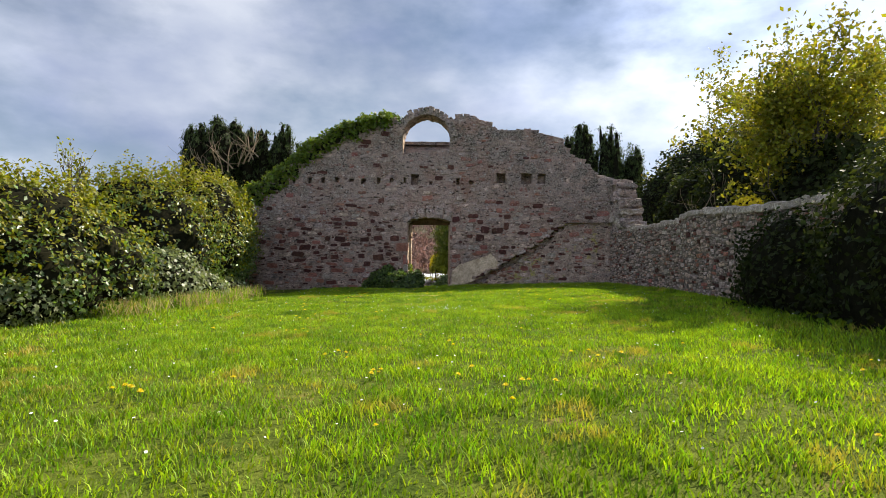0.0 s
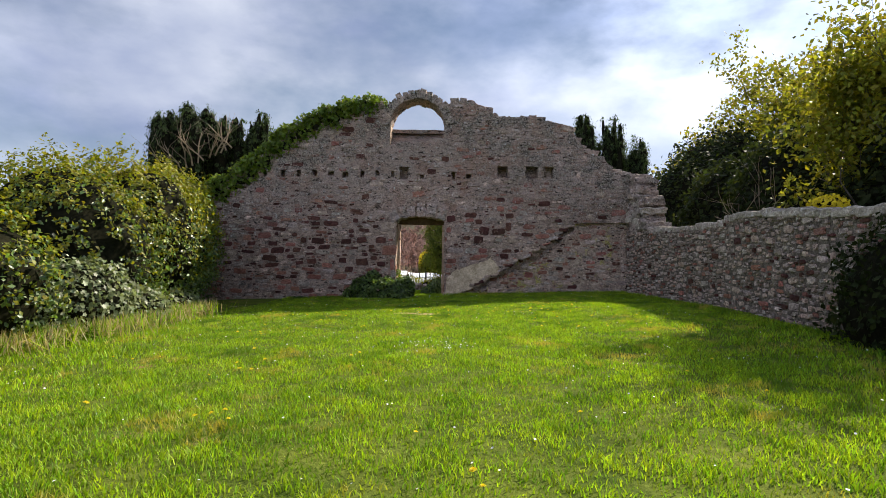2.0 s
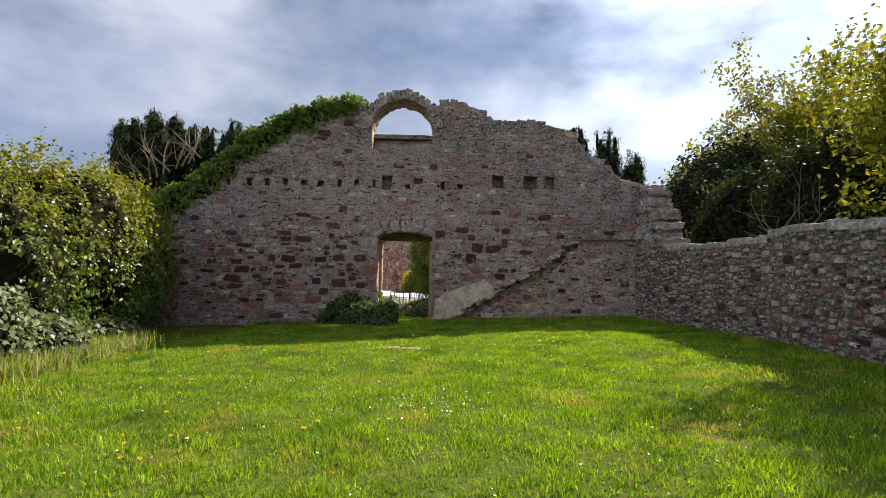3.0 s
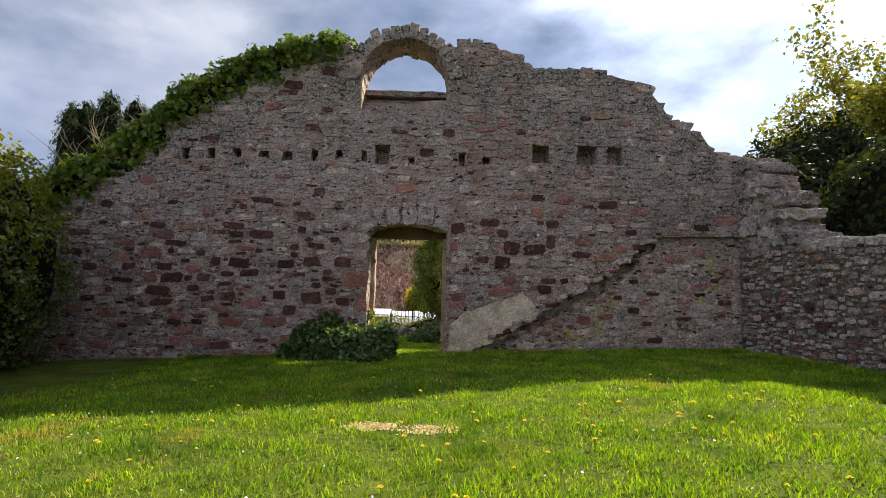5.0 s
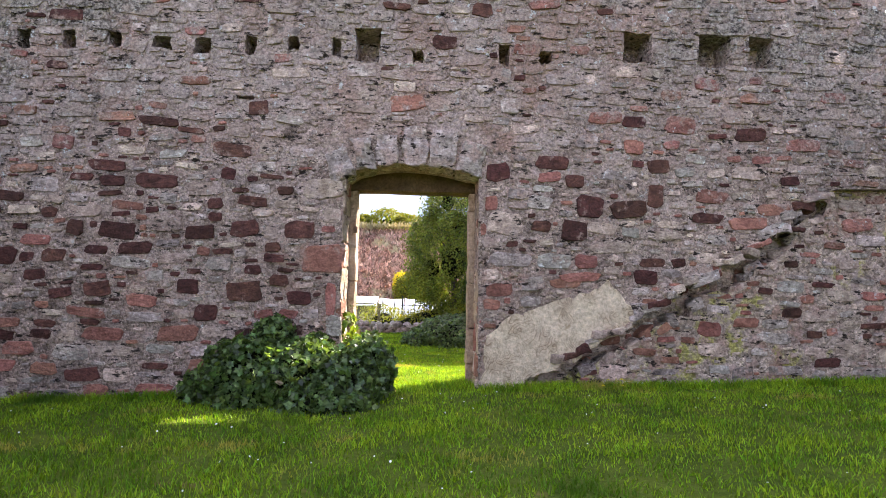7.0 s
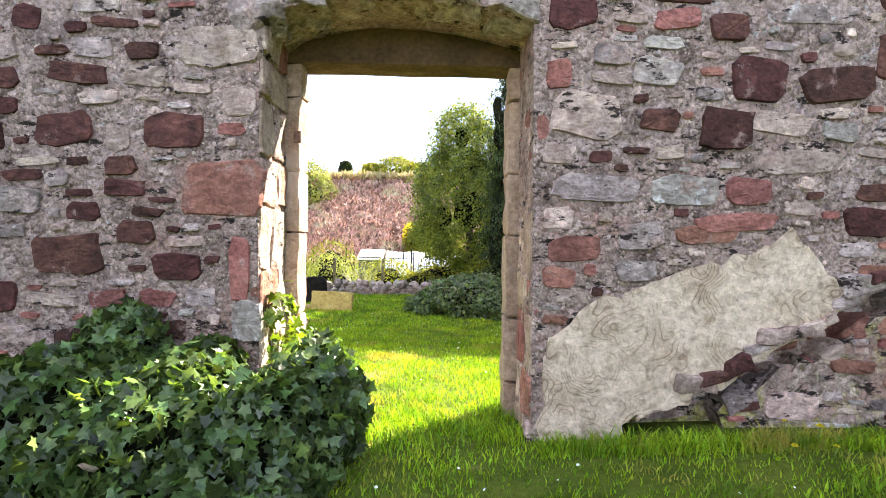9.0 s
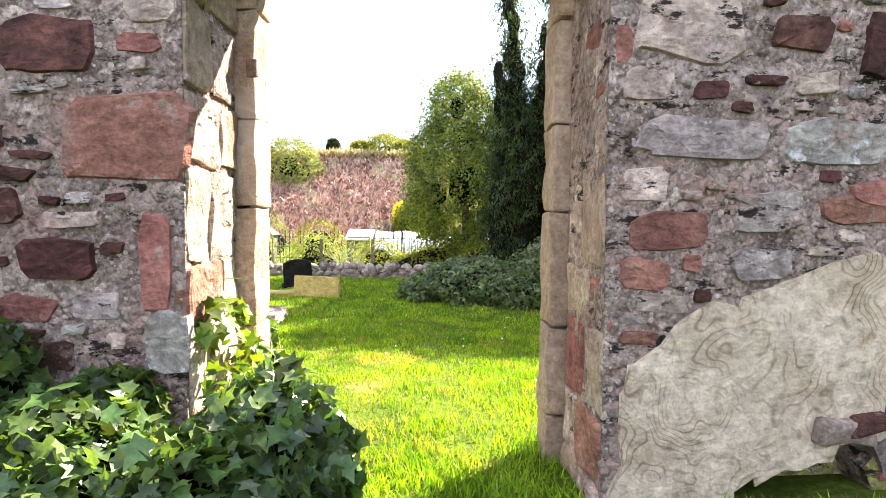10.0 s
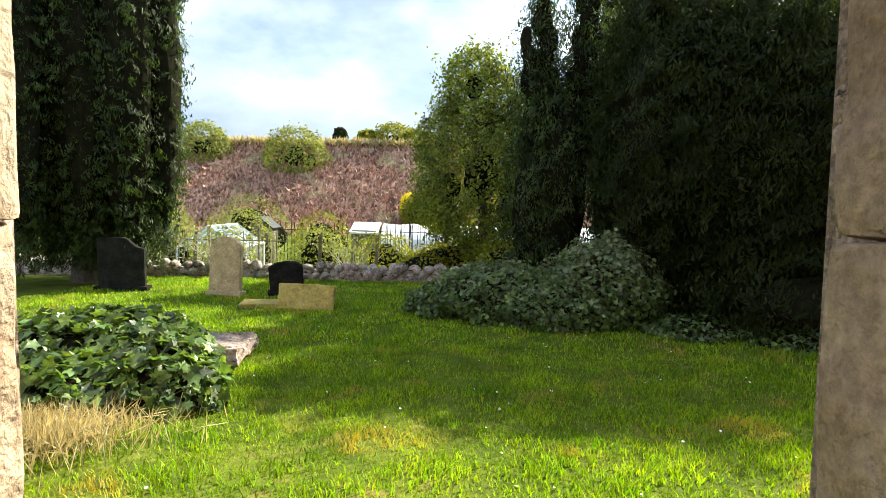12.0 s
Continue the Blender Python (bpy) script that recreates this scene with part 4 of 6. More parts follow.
v, f = [], []
for y, top in SW:
    xf = side_x(y)
    v += [(xf, y, -0.3), (xf, y, top), (xf + 0.62, y, top - 0.03), (xf + 0.62, y, -0.3)]
for i in range(len(SW) - 1):
    a, b = 4 * i, 4 * i + 4
    f += [(a, b, b + 1, a + 1), (a + 1, b + 1, b + 2, a + 2), (a + 2, b + 2, b + 3, a + 3)]
f += [(0, 1, 2, 3), tuple(4 * (len(SW) - 1) + k for k in (3, 2, 1, 0))]
wall_east = link("wall_side", mesh("wall_side", v, f), M_JOINT)
tagged(wall_east, "low rubble side wall of pale lichened stone with rough top", "wall", kind="structure")
q = random.Random(8)
rows, packed_side = [], Packing(0.004)
for tries, (w0, w1), (h0, h1) in ((260, (0.2, 0.36), (0.09, 0.16)), (7000, (0.10, 0.21), (0.05, 0.11)), (14000, (0.05, 0.12), (0.03, 0.07))):
    for _ in range(tries):
        y, z, w, h = q.uniform(7.0, 21.9), q.uniform(0.2, 2.4), q.uniform(w0, w1), q.uniform(h0, h1)
        if z + h / 2 < float(np.interp(-y, [-p[0] for p in SW], [p[1] for p in SW])) and packed_side.free(y, z, w, h):
            packed_side.add(y, z, w, h)
            u = q.random()
            key = "grey" if u < 0.44 else "tan" if u < 0.72 else "pale" if u < 0.80 else "red" if u < 0.93 else "dark"
            rows.append((y, 0, z, w, h, q.uniform(0.02, 0.05), key, q.randrange(16), q.uniform(-8, 8)))
joined_stones("rubble_stones", rows, wall_east, lambda a, b, c: (side_x(a) + b, a, c))
y = 7.5
k = 0
while y < 19.4:
    w = q.uniform(0.25, 0.6)
    top = float(np.interp(-(y + w / 2), [-p[0] for p in SW], [p[1] for p in SW]))
    ob = piece("coping_stone", block(0.68, w * 0.97, q.uniform(0.10, 0.17), 0.03, 0.035, 2, 400 + k), M_PALE, wall_east, (side_x(y) + 0.30, y + w / 2, top - 0.06))
    y, k = y + w, k + 1

stub = tagged(empty("wall_stub", (6.9, 21, 2.4)), "stepped broken stub of bleached rubble on the side wall", "wall", kind="structure")
inv_s = stub.matrix_basis.inverted()
for k, (y_end, z0, z1) in enumerate(((19.85, 2.36, 2.50), (20.1, 2.48, 2.66), (20.45, 2.64, 2.80), (20.62, 2.78, 2.98), (20.5, 2.96, 3.12), (20.72, 3.10, 3.24), (20.55, 3.22, 3.40), (20.95, 3.38, 3.54), (21.2, 3.52, 3.70), (21.1, 3.68, 3.84), (21.4, 3.82, 4.0), (21.35, 3.98, 4.14), (21.62, 4.12, 4.30))):
    y = y_end
    while y < 22.3:
        w = min(q.uniform(0.3, 0.65), 22.45 - y)
        ob = piece("stone", block(0.72 + q.uniform(-0.10, 0.08), w, z1 - z0 + 0.02, 0.025, 0.07, 4, 500 + 7 * k + int(y * 9)), M_PALE if q.random() < (0.35 if y < 20.9 else 0.1) else M_GREY, stub, (6.90 + q.uniform(-0.07, 0.05), y + w / 2 + q.uniform(-0.05, 0.03), z0), q.uniform(-4, 4), rz=q.uniform(-6, 6))
        ob.matrix_parent_inverse = inv_s
        y += w

# walls that close the place behind the camera
for name, x0, x1, y0, y1 in (("wall_west", -9.4, -8.9, -4.0, 22.9), ("wall_rear", -9.4, 6.6, -4.6, -4.0)):
    ob = part(name, block(x1 - x0, y1 - y0, 2.4, 0.04), M_MORTAR)
    ob.matrix_basis = pose((x0 + x1) / 2, (y0 + y1) / 2, -0.4)
    tagged(ob, "plain rubble boundary wall of the ruined church", "wall", kind="structure")

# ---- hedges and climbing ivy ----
# hedge tops get light leaves, sides dark ivy: sun and shade in colour
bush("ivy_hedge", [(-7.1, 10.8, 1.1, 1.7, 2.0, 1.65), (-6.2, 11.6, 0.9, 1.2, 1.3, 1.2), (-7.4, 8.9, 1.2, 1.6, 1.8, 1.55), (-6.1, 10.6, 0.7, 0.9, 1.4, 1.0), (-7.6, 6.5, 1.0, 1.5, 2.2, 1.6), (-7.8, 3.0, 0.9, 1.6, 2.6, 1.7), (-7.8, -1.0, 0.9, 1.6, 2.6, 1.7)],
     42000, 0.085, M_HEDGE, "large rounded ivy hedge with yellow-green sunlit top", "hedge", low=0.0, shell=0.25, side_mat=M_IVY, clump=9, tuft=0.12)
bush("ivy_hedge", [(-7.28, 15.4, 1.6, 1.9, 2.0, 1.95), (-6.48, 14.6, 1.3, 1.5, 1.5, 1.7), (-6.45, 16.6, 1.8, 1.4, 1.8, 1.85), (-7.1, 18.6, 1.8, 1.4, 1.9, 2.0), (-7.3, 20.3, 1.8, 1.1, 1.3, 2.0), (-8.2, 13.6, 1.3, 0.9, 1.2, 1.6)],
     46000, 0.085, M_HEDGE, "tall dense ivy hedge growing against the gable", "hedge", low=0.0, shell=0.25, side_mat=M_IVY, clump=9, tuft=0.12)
bush("ivy_plant", [(-5.6, 13.3, 0.55, 0.8, 1.1, 0.8), (-5.3, 14.5, 0.3, 0.6, 0.9, 0.5), (-5.6, 16.2, 0.25, 0.7, 1.2, 0.4), (-6.0, 12.2, 0.5, 0.8, 0.9, 0.8), (-6.3, 10.2, 0.4, 0.9, 1.2, 0.7)],
     9000, 0.085, M_PALEIVY, "pale trailing ivy at the foot of the hedge", "ivy", shape=IVY, low=0.0)
def twiggy(name, start, stems, length, leaf_mat, label, seed):
    q = random.Random(seed)
    ob = tagged(empty(name, start), label, "sapling")
    bm, ends = bmesh.new(), []
    for i in range(stems):
        grow(bm, (0.05 * i, 0, 0), (q.uniform(-0.35, 0.35), q.uniform(-0.2, 0.2), 1.2), length, 0.02, 1, ends, q, 0.4)
    part("twigs", bm, M_BARK, ob)
    e = np.array([tuple(t) for t in ends])
    p = np.repeat(e, 2, 0) + 0.05 * rng.normal(size=(2 * len(e), 3))
    link("leaves", scatter("leaves", LEAF, p, rng.normal(size=p.shape), 0.06 + 0.04 * rng.random(len(p))), leaf_mat, ob)


TWIGGY_AT = (-7.0, 12.2, 2.35)
# dry weeds at the foot of the hedge
wx, wy = rng.normal(-5.15, 0.35, 7000), rng.uniform(10.8, 16.6, 7000)
wx -= 0.35 * (wy < 12.5)
wz = ground_z(wx, wy)
p = np.stack([wx, wy, wz + 0.16], 1)
weeds = link("weeds", scatter("weeds", STRAW, p, rng.normal(size=p.shape) * (1, 1, 0.2), 0.24 + 0.25 * rng.random(len(p)), np.array((0, 0, 1.0)), (rng.random(len(p)).repeat(2) < 0.55).astype(np.int32)), [M_STRAW, M_GRASS])
tagged(weeds, "dry straw-coloured weeds along the foot of the hedge", "weeds", kind="stuff")

top_pts = [(-1.8, 6.62), (-2.9, 6.40), (-3.88, 6.10), (-4.84, 5.42), (-5.94, 4.48), (-7.04, 3.70), (-7.9, 3.3)]
blobs = []
for (x0, z0), (x1, z1) in zip(top_pts, top_pts[1:]):
    for u in (0.0, 0.25, 0.5, 0.75):
        x, zz = x0 + u * (x1 - x0), z0 + u * (z1 - z0)
        blobs.append((x + R.uniform(-0.1, 0.1), 22.3, zz + R.uniform(-0.10, 0.06), R.uniform(0.18, 0.46), 0.56, R.uniform(0.12, 0.40)))
        if x < -2.6:
            blobs.append((x + 0.1, 21.98, zz - R.uniform(0.05, 0.35), R.uniform(0.18, 0.34), 0.16, R.uniform(0.16, 0.38)))
bush("climbing_ivy", blobs, 15000, 0.10, M_IVYTOP, "bright climbing ivy hanging over the broken gable top", "ivy", shape=IVY, core=0.72, shell=0.3, clump=4, tuft=0.08)

# ivy bush beside the doorway
bush("ivy_bush", [(-1.85, 21.55, 0.40, 0.55, 0.48, 0.50), (-1.30, 21.55, 0.40, 0.52, 0.50, 0.46), (-0.85, 21.50, 0.38, 0.40, 0.44, 0.40), (-2.28, 21.66, 0.26, 0.36, 0.34, 0.30), (-1.72, 21.78, 0.74, 0.26, 0.20, 0.36), (-1.25, 21.8, 0.62, 0.22, 0.2, 0.30), (-0.66, 21.85, 0.50, 0.30, 0.38, 0.40), (-1.0, 21.2, 0.25, 0.5, 0.4, 0.25)],
     9500, 0.074, M_IVY, "glossy dark ivy bush beside the open doorway", "ivy bush", shape=IVY, low=0.12, core=0.70, shell=0.42, loose=0.9)
bush("climbing_ivy", [(-0.92, 22.1, 0.75, 0.10, 0.22, 0.42), (-0.9, 22.3, 0.55, 0.12, 0.25, 0.35), (-0.80, 22.35, 0.42, 0.22, 0.3, 0.28)],
     420, 0.075, M_IVYTOP, "sunlit young ivy creeping up the door jamb", "ivy", shape=IVY, core=0)
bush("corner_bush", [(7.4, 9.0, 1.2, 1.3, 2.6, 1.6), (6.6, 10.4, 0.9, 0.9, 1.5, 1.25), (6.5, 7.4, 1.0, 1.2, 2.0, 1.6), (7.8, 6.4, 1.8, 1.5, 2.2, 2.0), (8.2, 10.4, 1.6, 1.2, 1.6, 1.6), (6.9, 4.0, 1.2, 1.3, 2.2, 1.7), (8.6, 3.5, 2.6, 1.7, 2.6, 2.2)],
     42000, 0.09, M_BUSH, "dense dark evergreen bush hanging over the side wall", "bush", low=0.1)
bush("flower_shrub", [(7.05, 13.1, 2.42, 0.22, 0.42, 0.17)], 900, 0.07, M_YELLOW, "small yellow-flowered shrub on top of the side wall", "shrub")


# ---- trees ----
def grow(bm, start, way, length, radius, depth, ends, q, spread=0.55):
    """A bent tapering limb with smaller ones; collects the tips."""
    pts, rad = [Vector(start)], [radius]
    d = Vector(way).normalized()
    for i in range(4):
        d = (d + 0.16 * Vector((q.gauss(0, 1), q.gauss(0, 1), q.gauss(0, 0.6) + 0.25))).normalized()
        pts.append(pts[-1] + d * length / 4)
        rad.append(radius * (1 - 0.17 * (i + 1)))
    tube(bm, pts, rad, 6 if depth > 1 else 4)
    if depth == 0:
        ends += pts[1:]
        return
    for i in range(4 if depth > 1 else 5):
        k = q.choice((1, 2, 3, 4))
        turn = Vector((q.gauss(0, 1), q.gauss(0, 1), q.gauss(0.2, 0.6))).normalized()
        grow(bm, pts[k], d * (1 - spread) + turn * spread, length * q.uniform(0.5, 0.75), rad[k] * 0.6, depth - 1, ends, q, spread)


def tree(at, height, mat, leaf, per_tip, label, seed, limb_up=0.9, ball=0.24, spread=0.55):
    q = random.Random(seed)
    ob = tagged(empty("tree", at), label, "tree")
    bm, ends = bmesh.new(), []
    trunk = [(0, 0, -0.2), (0.05 * height / 8, 0, height * 0.12), (0.0, 0.06, height * 0.26), (0.08, 0.1, height * 0.4)]
    tube(bm, trunk, [height * k for k in (0.026, 0.021, 0.018, 0.014)], 9)
    for i in range(9):
        a = 2 * math.pi * i / 9 + q.uniform(-0.3, 0.3)
        b = trunk[q.choice((1, 2, 3, 3))]
        grow(bm, b, (math.cos(a), math.sin(a), limb_up + q.random()), height * q.uniform(0.28, 0.42), height * 0.010, 2, ends, q, spread)
    part("trunk", bm, M_BARK, ob)
    e = np.array([tuple(t) for t in ends])
    p = np.repeat(e, per_tip, 0) + ball * rng.normal(size=(len(e) * per_tip, 3)) * (1, 1, 0.8)
    p = p[p[:, 2] > height * 0.08]
    crown = link("crown", scatter("crown", LEAF, p, rng.normal(size=p.shape) + (0, 0, 0.4), leaf * (0.6 + 0.8 * rng.random(len(p)))), mat, ob)
    return ob


tree((18.6, 31.5, -0.2), 13.0, M_TREE, 0.18, 40, "tall spring tree with sparse yellow-green leaves", 3, 1.5)
tree((22.5, 27.0, -0.2), 13.0, M_TREE, 0.18, 40, "tall spring tree with sparse yellow-green leaves", 4, 1.5)
tree((15.6, 33.5, -0.2), 9.5, M_TREE, 0.18, 26, "slender spring tree with sparse yellow-green leaves", 6)
tree((8.9, 14.0, 0.2), 6.3, M_TREE, 0.12, 17, "leafy yellow-green young tree growing behind the side wall", 9, 2.6, 0.2, 0.42)
tree((14.5, 20.5, 0.0), 8.5, M_TREE, 0.13, 16, "half-bare young tree beside the dark thicket", 8)
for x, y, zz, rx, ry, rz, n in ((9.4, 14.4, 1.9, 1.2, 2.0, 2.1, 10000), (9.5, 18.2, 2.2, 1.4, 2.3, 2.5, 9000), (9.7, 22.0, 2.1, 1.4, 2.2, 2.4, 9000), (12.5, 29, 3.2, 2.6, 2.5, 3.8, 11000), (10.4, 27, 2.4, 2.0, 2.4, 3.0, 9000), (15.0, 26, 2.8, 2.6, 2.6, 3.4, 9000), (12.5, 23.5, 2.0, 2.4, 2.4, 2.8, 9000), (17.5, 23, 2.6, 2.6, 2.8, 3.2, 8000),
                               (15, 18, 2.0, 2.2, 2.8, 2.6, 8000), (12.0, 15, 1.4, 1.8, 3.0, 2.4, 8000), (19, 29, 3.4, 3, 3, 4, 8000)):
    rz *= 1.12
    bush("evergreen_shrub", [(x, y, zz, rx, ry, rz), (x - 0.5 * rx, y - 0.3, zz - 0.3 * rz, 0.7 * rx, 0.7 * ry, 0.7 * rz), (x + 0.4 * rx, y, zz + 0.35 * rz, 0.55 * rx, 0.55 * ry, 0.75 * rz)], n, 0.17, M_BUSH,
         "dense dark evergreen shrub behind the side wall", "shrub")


def yew(at, spires, height, spread, count, label, seed, size=0.11, low=0.0, clump=14, tuft=0.16, knob=0.0):
    """An upright yew: many blunt plumes of about one height round a dark heart."""
    q = random.Random(seed)
    blobs = []
    for i in range(spires):
        a, r = q.uniform(0, 2 * math.pi), spread * math.sqrt(q.random())
        h = height * (1 - 0.07 * (r / spread) ** 2) * q.uniform(0.90, 1.0)
        x, y, wide = at[0] + r * math.cos(a), at[1] + r * math.sin(a), spread * q.uniform(0.15, 0.26)
        blobs.append((x, y, at[2] + low + (h - low) * 0.45, wide * 1.3, wide * 1.3, (h - low) * 0.45))
        blobs.append((x + q.uniform(-0.1, 0.1), y, at[2] + h * 0.80, wide, wide, h * 0.17))
        blobs.append((x + q.uniform(-0.15, 0.15), y, at[2] + h - 0.55, wide * 0.62, wide * 0.62, 0.6))
    blobs.append((at[0], at[1], at[2] + low + (height - low) * 0.43, spread * 0.95, spread * 0.95, (height - low) * 0.50))
    ob = bush("yew_tree", blobs, count, size, M_YEW, label, "yew tree", shape=SLIM, low=at[2] + low * 0.6, up=np.array((0, 0, 1.0)), shell=0.12, core=0.88, clump=clump, tuft=tuft, loose=0.35, knob=knob)
    bm = tube(bmesh.new(), [(at[0], at[1], at[2] - 0.1), (at[0], at[1] + 0.05, at[2] + 1.0), (at[0] + 0.05, at[1], at[2] + 2.4)], [0.34, 0.26, 0.2], 9)
    t = part("trunk", bm, M_BARK, ob)
    t.matrix_parent_inverse = ob.matrix_basis.inverted()
    return ob


yew((-14.4, 35, -0.1), 34, 10.4, 1.7, 40000, "tall dark upright yew in the churchyard", 1, 0.17)
yew((-12.2, 35.5, -0.1), 22, 9.9, 1.3, 26000, "tall upright yew with a browned side", 2, 0.17)
yew((-10.0, 35.0, -0.1), 10, 10.0, 0.8, 16000, "narrow dark upright yew in the churchyard", 3, 0.17)
yew((-7.2, 33.2, -0.1), 30, 8.6, 1.75, 150000, "massive dark upright yew beside the graves", 4, 0.085, 0.5, 12, 0.07, 0.085)
for x, y, h, r, sp, sd in ((5.6, 38.3, 10.1, 0.9, 10, 9), (7.2, 38.0, 10.6, 1.1, 12, 5), (8.9, 38.4, 11.3, 1.05, 12, 6), (10.6, 38.2, 11.0, 1.0, 11, 7), (12.1, 38.6, 10.2, 0.85, 9, 8)):
    yew((x, y, -0.3), sp, h, r, 24000, "dark upright yew with steep needled plumes", sd, 0.15, 0.3)
def spire(x, y, low, high, lean, wide):
    """Short plumes, one above the other, of a leaning spire that narrows upwards."""
    count = int((high - low) / 0.34)
    return [(x + lean * i / count + R.uniform(-0.07, 0.07), y + R.uniform(-0.08, 0.08), low + (high - low) * i / count, wide * (1 - 0.62 * i / count) * R.uniform(0.75, 1.15), wide * (1 - 0.6 * i / count), 0.36) for i in range(count + 1)]


SPIRES = spire(1.75, 32.4, 2.6, 4.7, -0.32, 0.34) + spire(2.05, 32.6, 3.0, 6.9, -0.42, 0.38) + spire(2.35, 32.5, 3.0, 5.5, 0.18, 0.34) + spire(2.7, 32.6, 2.8, 6.6, 0.05, 0.40)
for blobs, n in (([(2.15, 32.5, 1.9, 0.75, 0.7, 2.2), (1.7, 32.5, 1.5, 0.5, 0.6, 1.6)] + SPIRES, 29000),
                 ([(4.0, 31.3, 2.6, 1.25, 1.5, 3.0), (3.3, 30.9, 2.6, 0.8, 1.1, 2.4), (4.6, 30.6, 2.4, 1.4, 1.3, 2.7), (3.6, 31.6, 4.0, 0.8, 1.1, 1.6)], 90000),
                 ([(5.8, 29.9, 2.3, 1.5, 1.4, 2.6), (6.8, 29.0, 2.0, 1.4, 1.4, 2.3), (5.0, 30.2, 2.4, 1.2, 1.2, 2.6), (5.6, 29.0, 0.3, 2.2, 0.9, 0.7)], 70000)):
    # the broad crowns use M_BUSH, so their deep shade is in the leaf colour
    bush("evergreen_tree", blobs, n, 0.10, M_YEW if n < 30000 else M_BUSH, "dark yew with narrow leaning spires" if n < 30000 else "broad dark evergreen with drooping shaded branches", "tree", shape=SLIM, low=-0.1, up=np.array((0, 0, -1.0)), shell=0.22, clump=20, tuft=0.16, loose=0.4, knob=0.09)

# withered branches on the browned yew
bm, ends = bmesh.new(), []
q = random.Random(14)
for i in range(12):
    grow(bm, (-14.3 + 0.3 * i, 33.2, 5.8 + 0.14 * i), (q.uniform(-0.8, 0.8), -0.2, 0.9), 1.7, 0.05, 1, ends, q, 0.5)
t = tagged(part("dead_branch", bm, M_DEAD), "bare bleached dead branches hanging on the yew", "branches")
q = random.Random(15)
bm, ends = bmesh.new(), []
for i in range(12):
    grow(bm, (7.9 + 0.12 * i, 17.4 + 0.1 * i, 2.0), (q.uniform(-0.9, 0.5), -0.4, q.uniform(0.3, 1.0)), 1.5, 0.03, 1, ends, q, 0.5)
tagged(part("bare_shrub", bm, M_DEAD), "bare grey-brown twigs of a shrub behind the side wall", "shrub")
twiggy("sapling", TWIGGY_AT, 4, 0.75, M_TREE, "thin brown sapling standing out of the hedge top", 33)
# light green tree between the yews and the allotments
green = bush("tree", [(1.0, 36.0, 2.4, 1.4, 1.4, 2.0), (1.9, 36.0, 1.6, 1.2, 1.2, 1.9), (0.2, 36.0, 2.1, 0.85, 0.9, 1.2), (1.1, 36.1, 3.9, 0.95, 0.9, 1.2), (1.9, 36.2, 3.2, 0.9, 0.9, 1.3), (0.75, 36.0, 4.6, 0.7, 0.7, 0.95), (2.7, 36.2, 2.9, 0.9, 0.9, 1.6), (0.0, 36.0, 3.2, 0.6, 0.6, 0.8)], 52000, 0.085, M_LIME,
             "leafy bright green spring tree beside the yews", "tree", core=0.32, shell=0.7, low=0.1, clump=9, tuft=0.16)
q = random.Random(21)
bm, ends = bmesh.new(), []
tube(bm, [(1.0, 36, -0.3), (1.1, 36, 0.9), (1.0, 36.1, 2.4)], [0.16, 0.13, 0.09], 8)
for i in range(10):
    a = 2 * math.pi * i / 10
    grow(bm, (1.0, 36.05, 2.0 + 0.12 * i), (math.cos(a), math.sin(a), 1.5), 1.7, 0.04, 1, ends, q, 0.4)
t = part("trunk", bm, M_BARK, green)
t.matrix_parent_inverse = green.matrix_basis.inverted()
e = np.array([tuple(t) for t in ends])
p = np.repeat(e, 16, 0) + 0.16 * rng.normal(size=(len(e) * 16, 3))
t = link("crown", scatter("crown", LEAF, p, rng.normal(size=p.shape) + (0, 0, 0.4), 0.08 * (0.6 + 0.8 * rng.random(len(p)))), M_LIME, green)
t.matrix_parent_inverse = green.matrix_basis.inverted()

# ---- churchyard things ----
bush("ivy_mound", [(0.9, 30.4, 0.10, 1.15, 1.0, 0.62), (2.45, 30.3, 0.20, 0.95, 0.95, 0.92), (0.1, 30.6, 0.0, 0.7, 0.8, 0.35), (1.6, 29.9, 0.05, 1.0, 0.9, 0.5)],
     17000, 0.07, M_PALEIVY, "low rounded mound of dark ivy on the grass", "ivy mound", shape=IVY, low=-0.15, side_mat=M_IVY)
bush("ivy_ground", [(3.6, 29.2, -0.05, 0.9, 0.7, 0.22), (4.6, 28.6, -0.05, 0.9, 0.6, 0.2)], 2600, 0.07, M_IVY, "ground ivy under the yews", "ivy", shape=IVY, low=-0.12)

tomb = tagged(empty("table_tomb", (-3.1, 26.9, 0.0)), "low table tomb buried under ivy with one bare stone end", "tomb")
part("base", block(1.9, 0.8, 0.16, 0.03, 0.03, 3, 60), M_GREY, tomb)
ob = part("top_slab", block(1.95, 0.8, 0.15, 0.03, 0.07, 5, 61), M_GREY, tomb, "rough lichened top slab")
ob.matrix_basis = pose(0.12, 0.25, 0.10, 0, 3, 4)
bush("ivy_cover", [(-3.2, 26.7, 0.16, 0.95, 0.75, 0.42), (-2.6, 26.4, 0.10, 0.6, 0.55, 0.38), (-4.0, 26.6, 0.1, 0.7, 0.7, 0.35), (-3.6, 26.1, 0.0, 0.8, 0.5, 0.25), (-2.9, 25.75, 0.08, 0.7, 0.45, 0.33), (-2.25, 25.9, 0.05, 0.5, 0.4, 0.33)], 6400, 0.105, M_IVY, "thick glossy ivy covering the low tomb", "ivy", shape=IVY, low=-0.1, core=0.85)
wx, wy = rng.normal(-2.75, 0.36, 3600), rng.normal(25.05, 0.22, 3600)
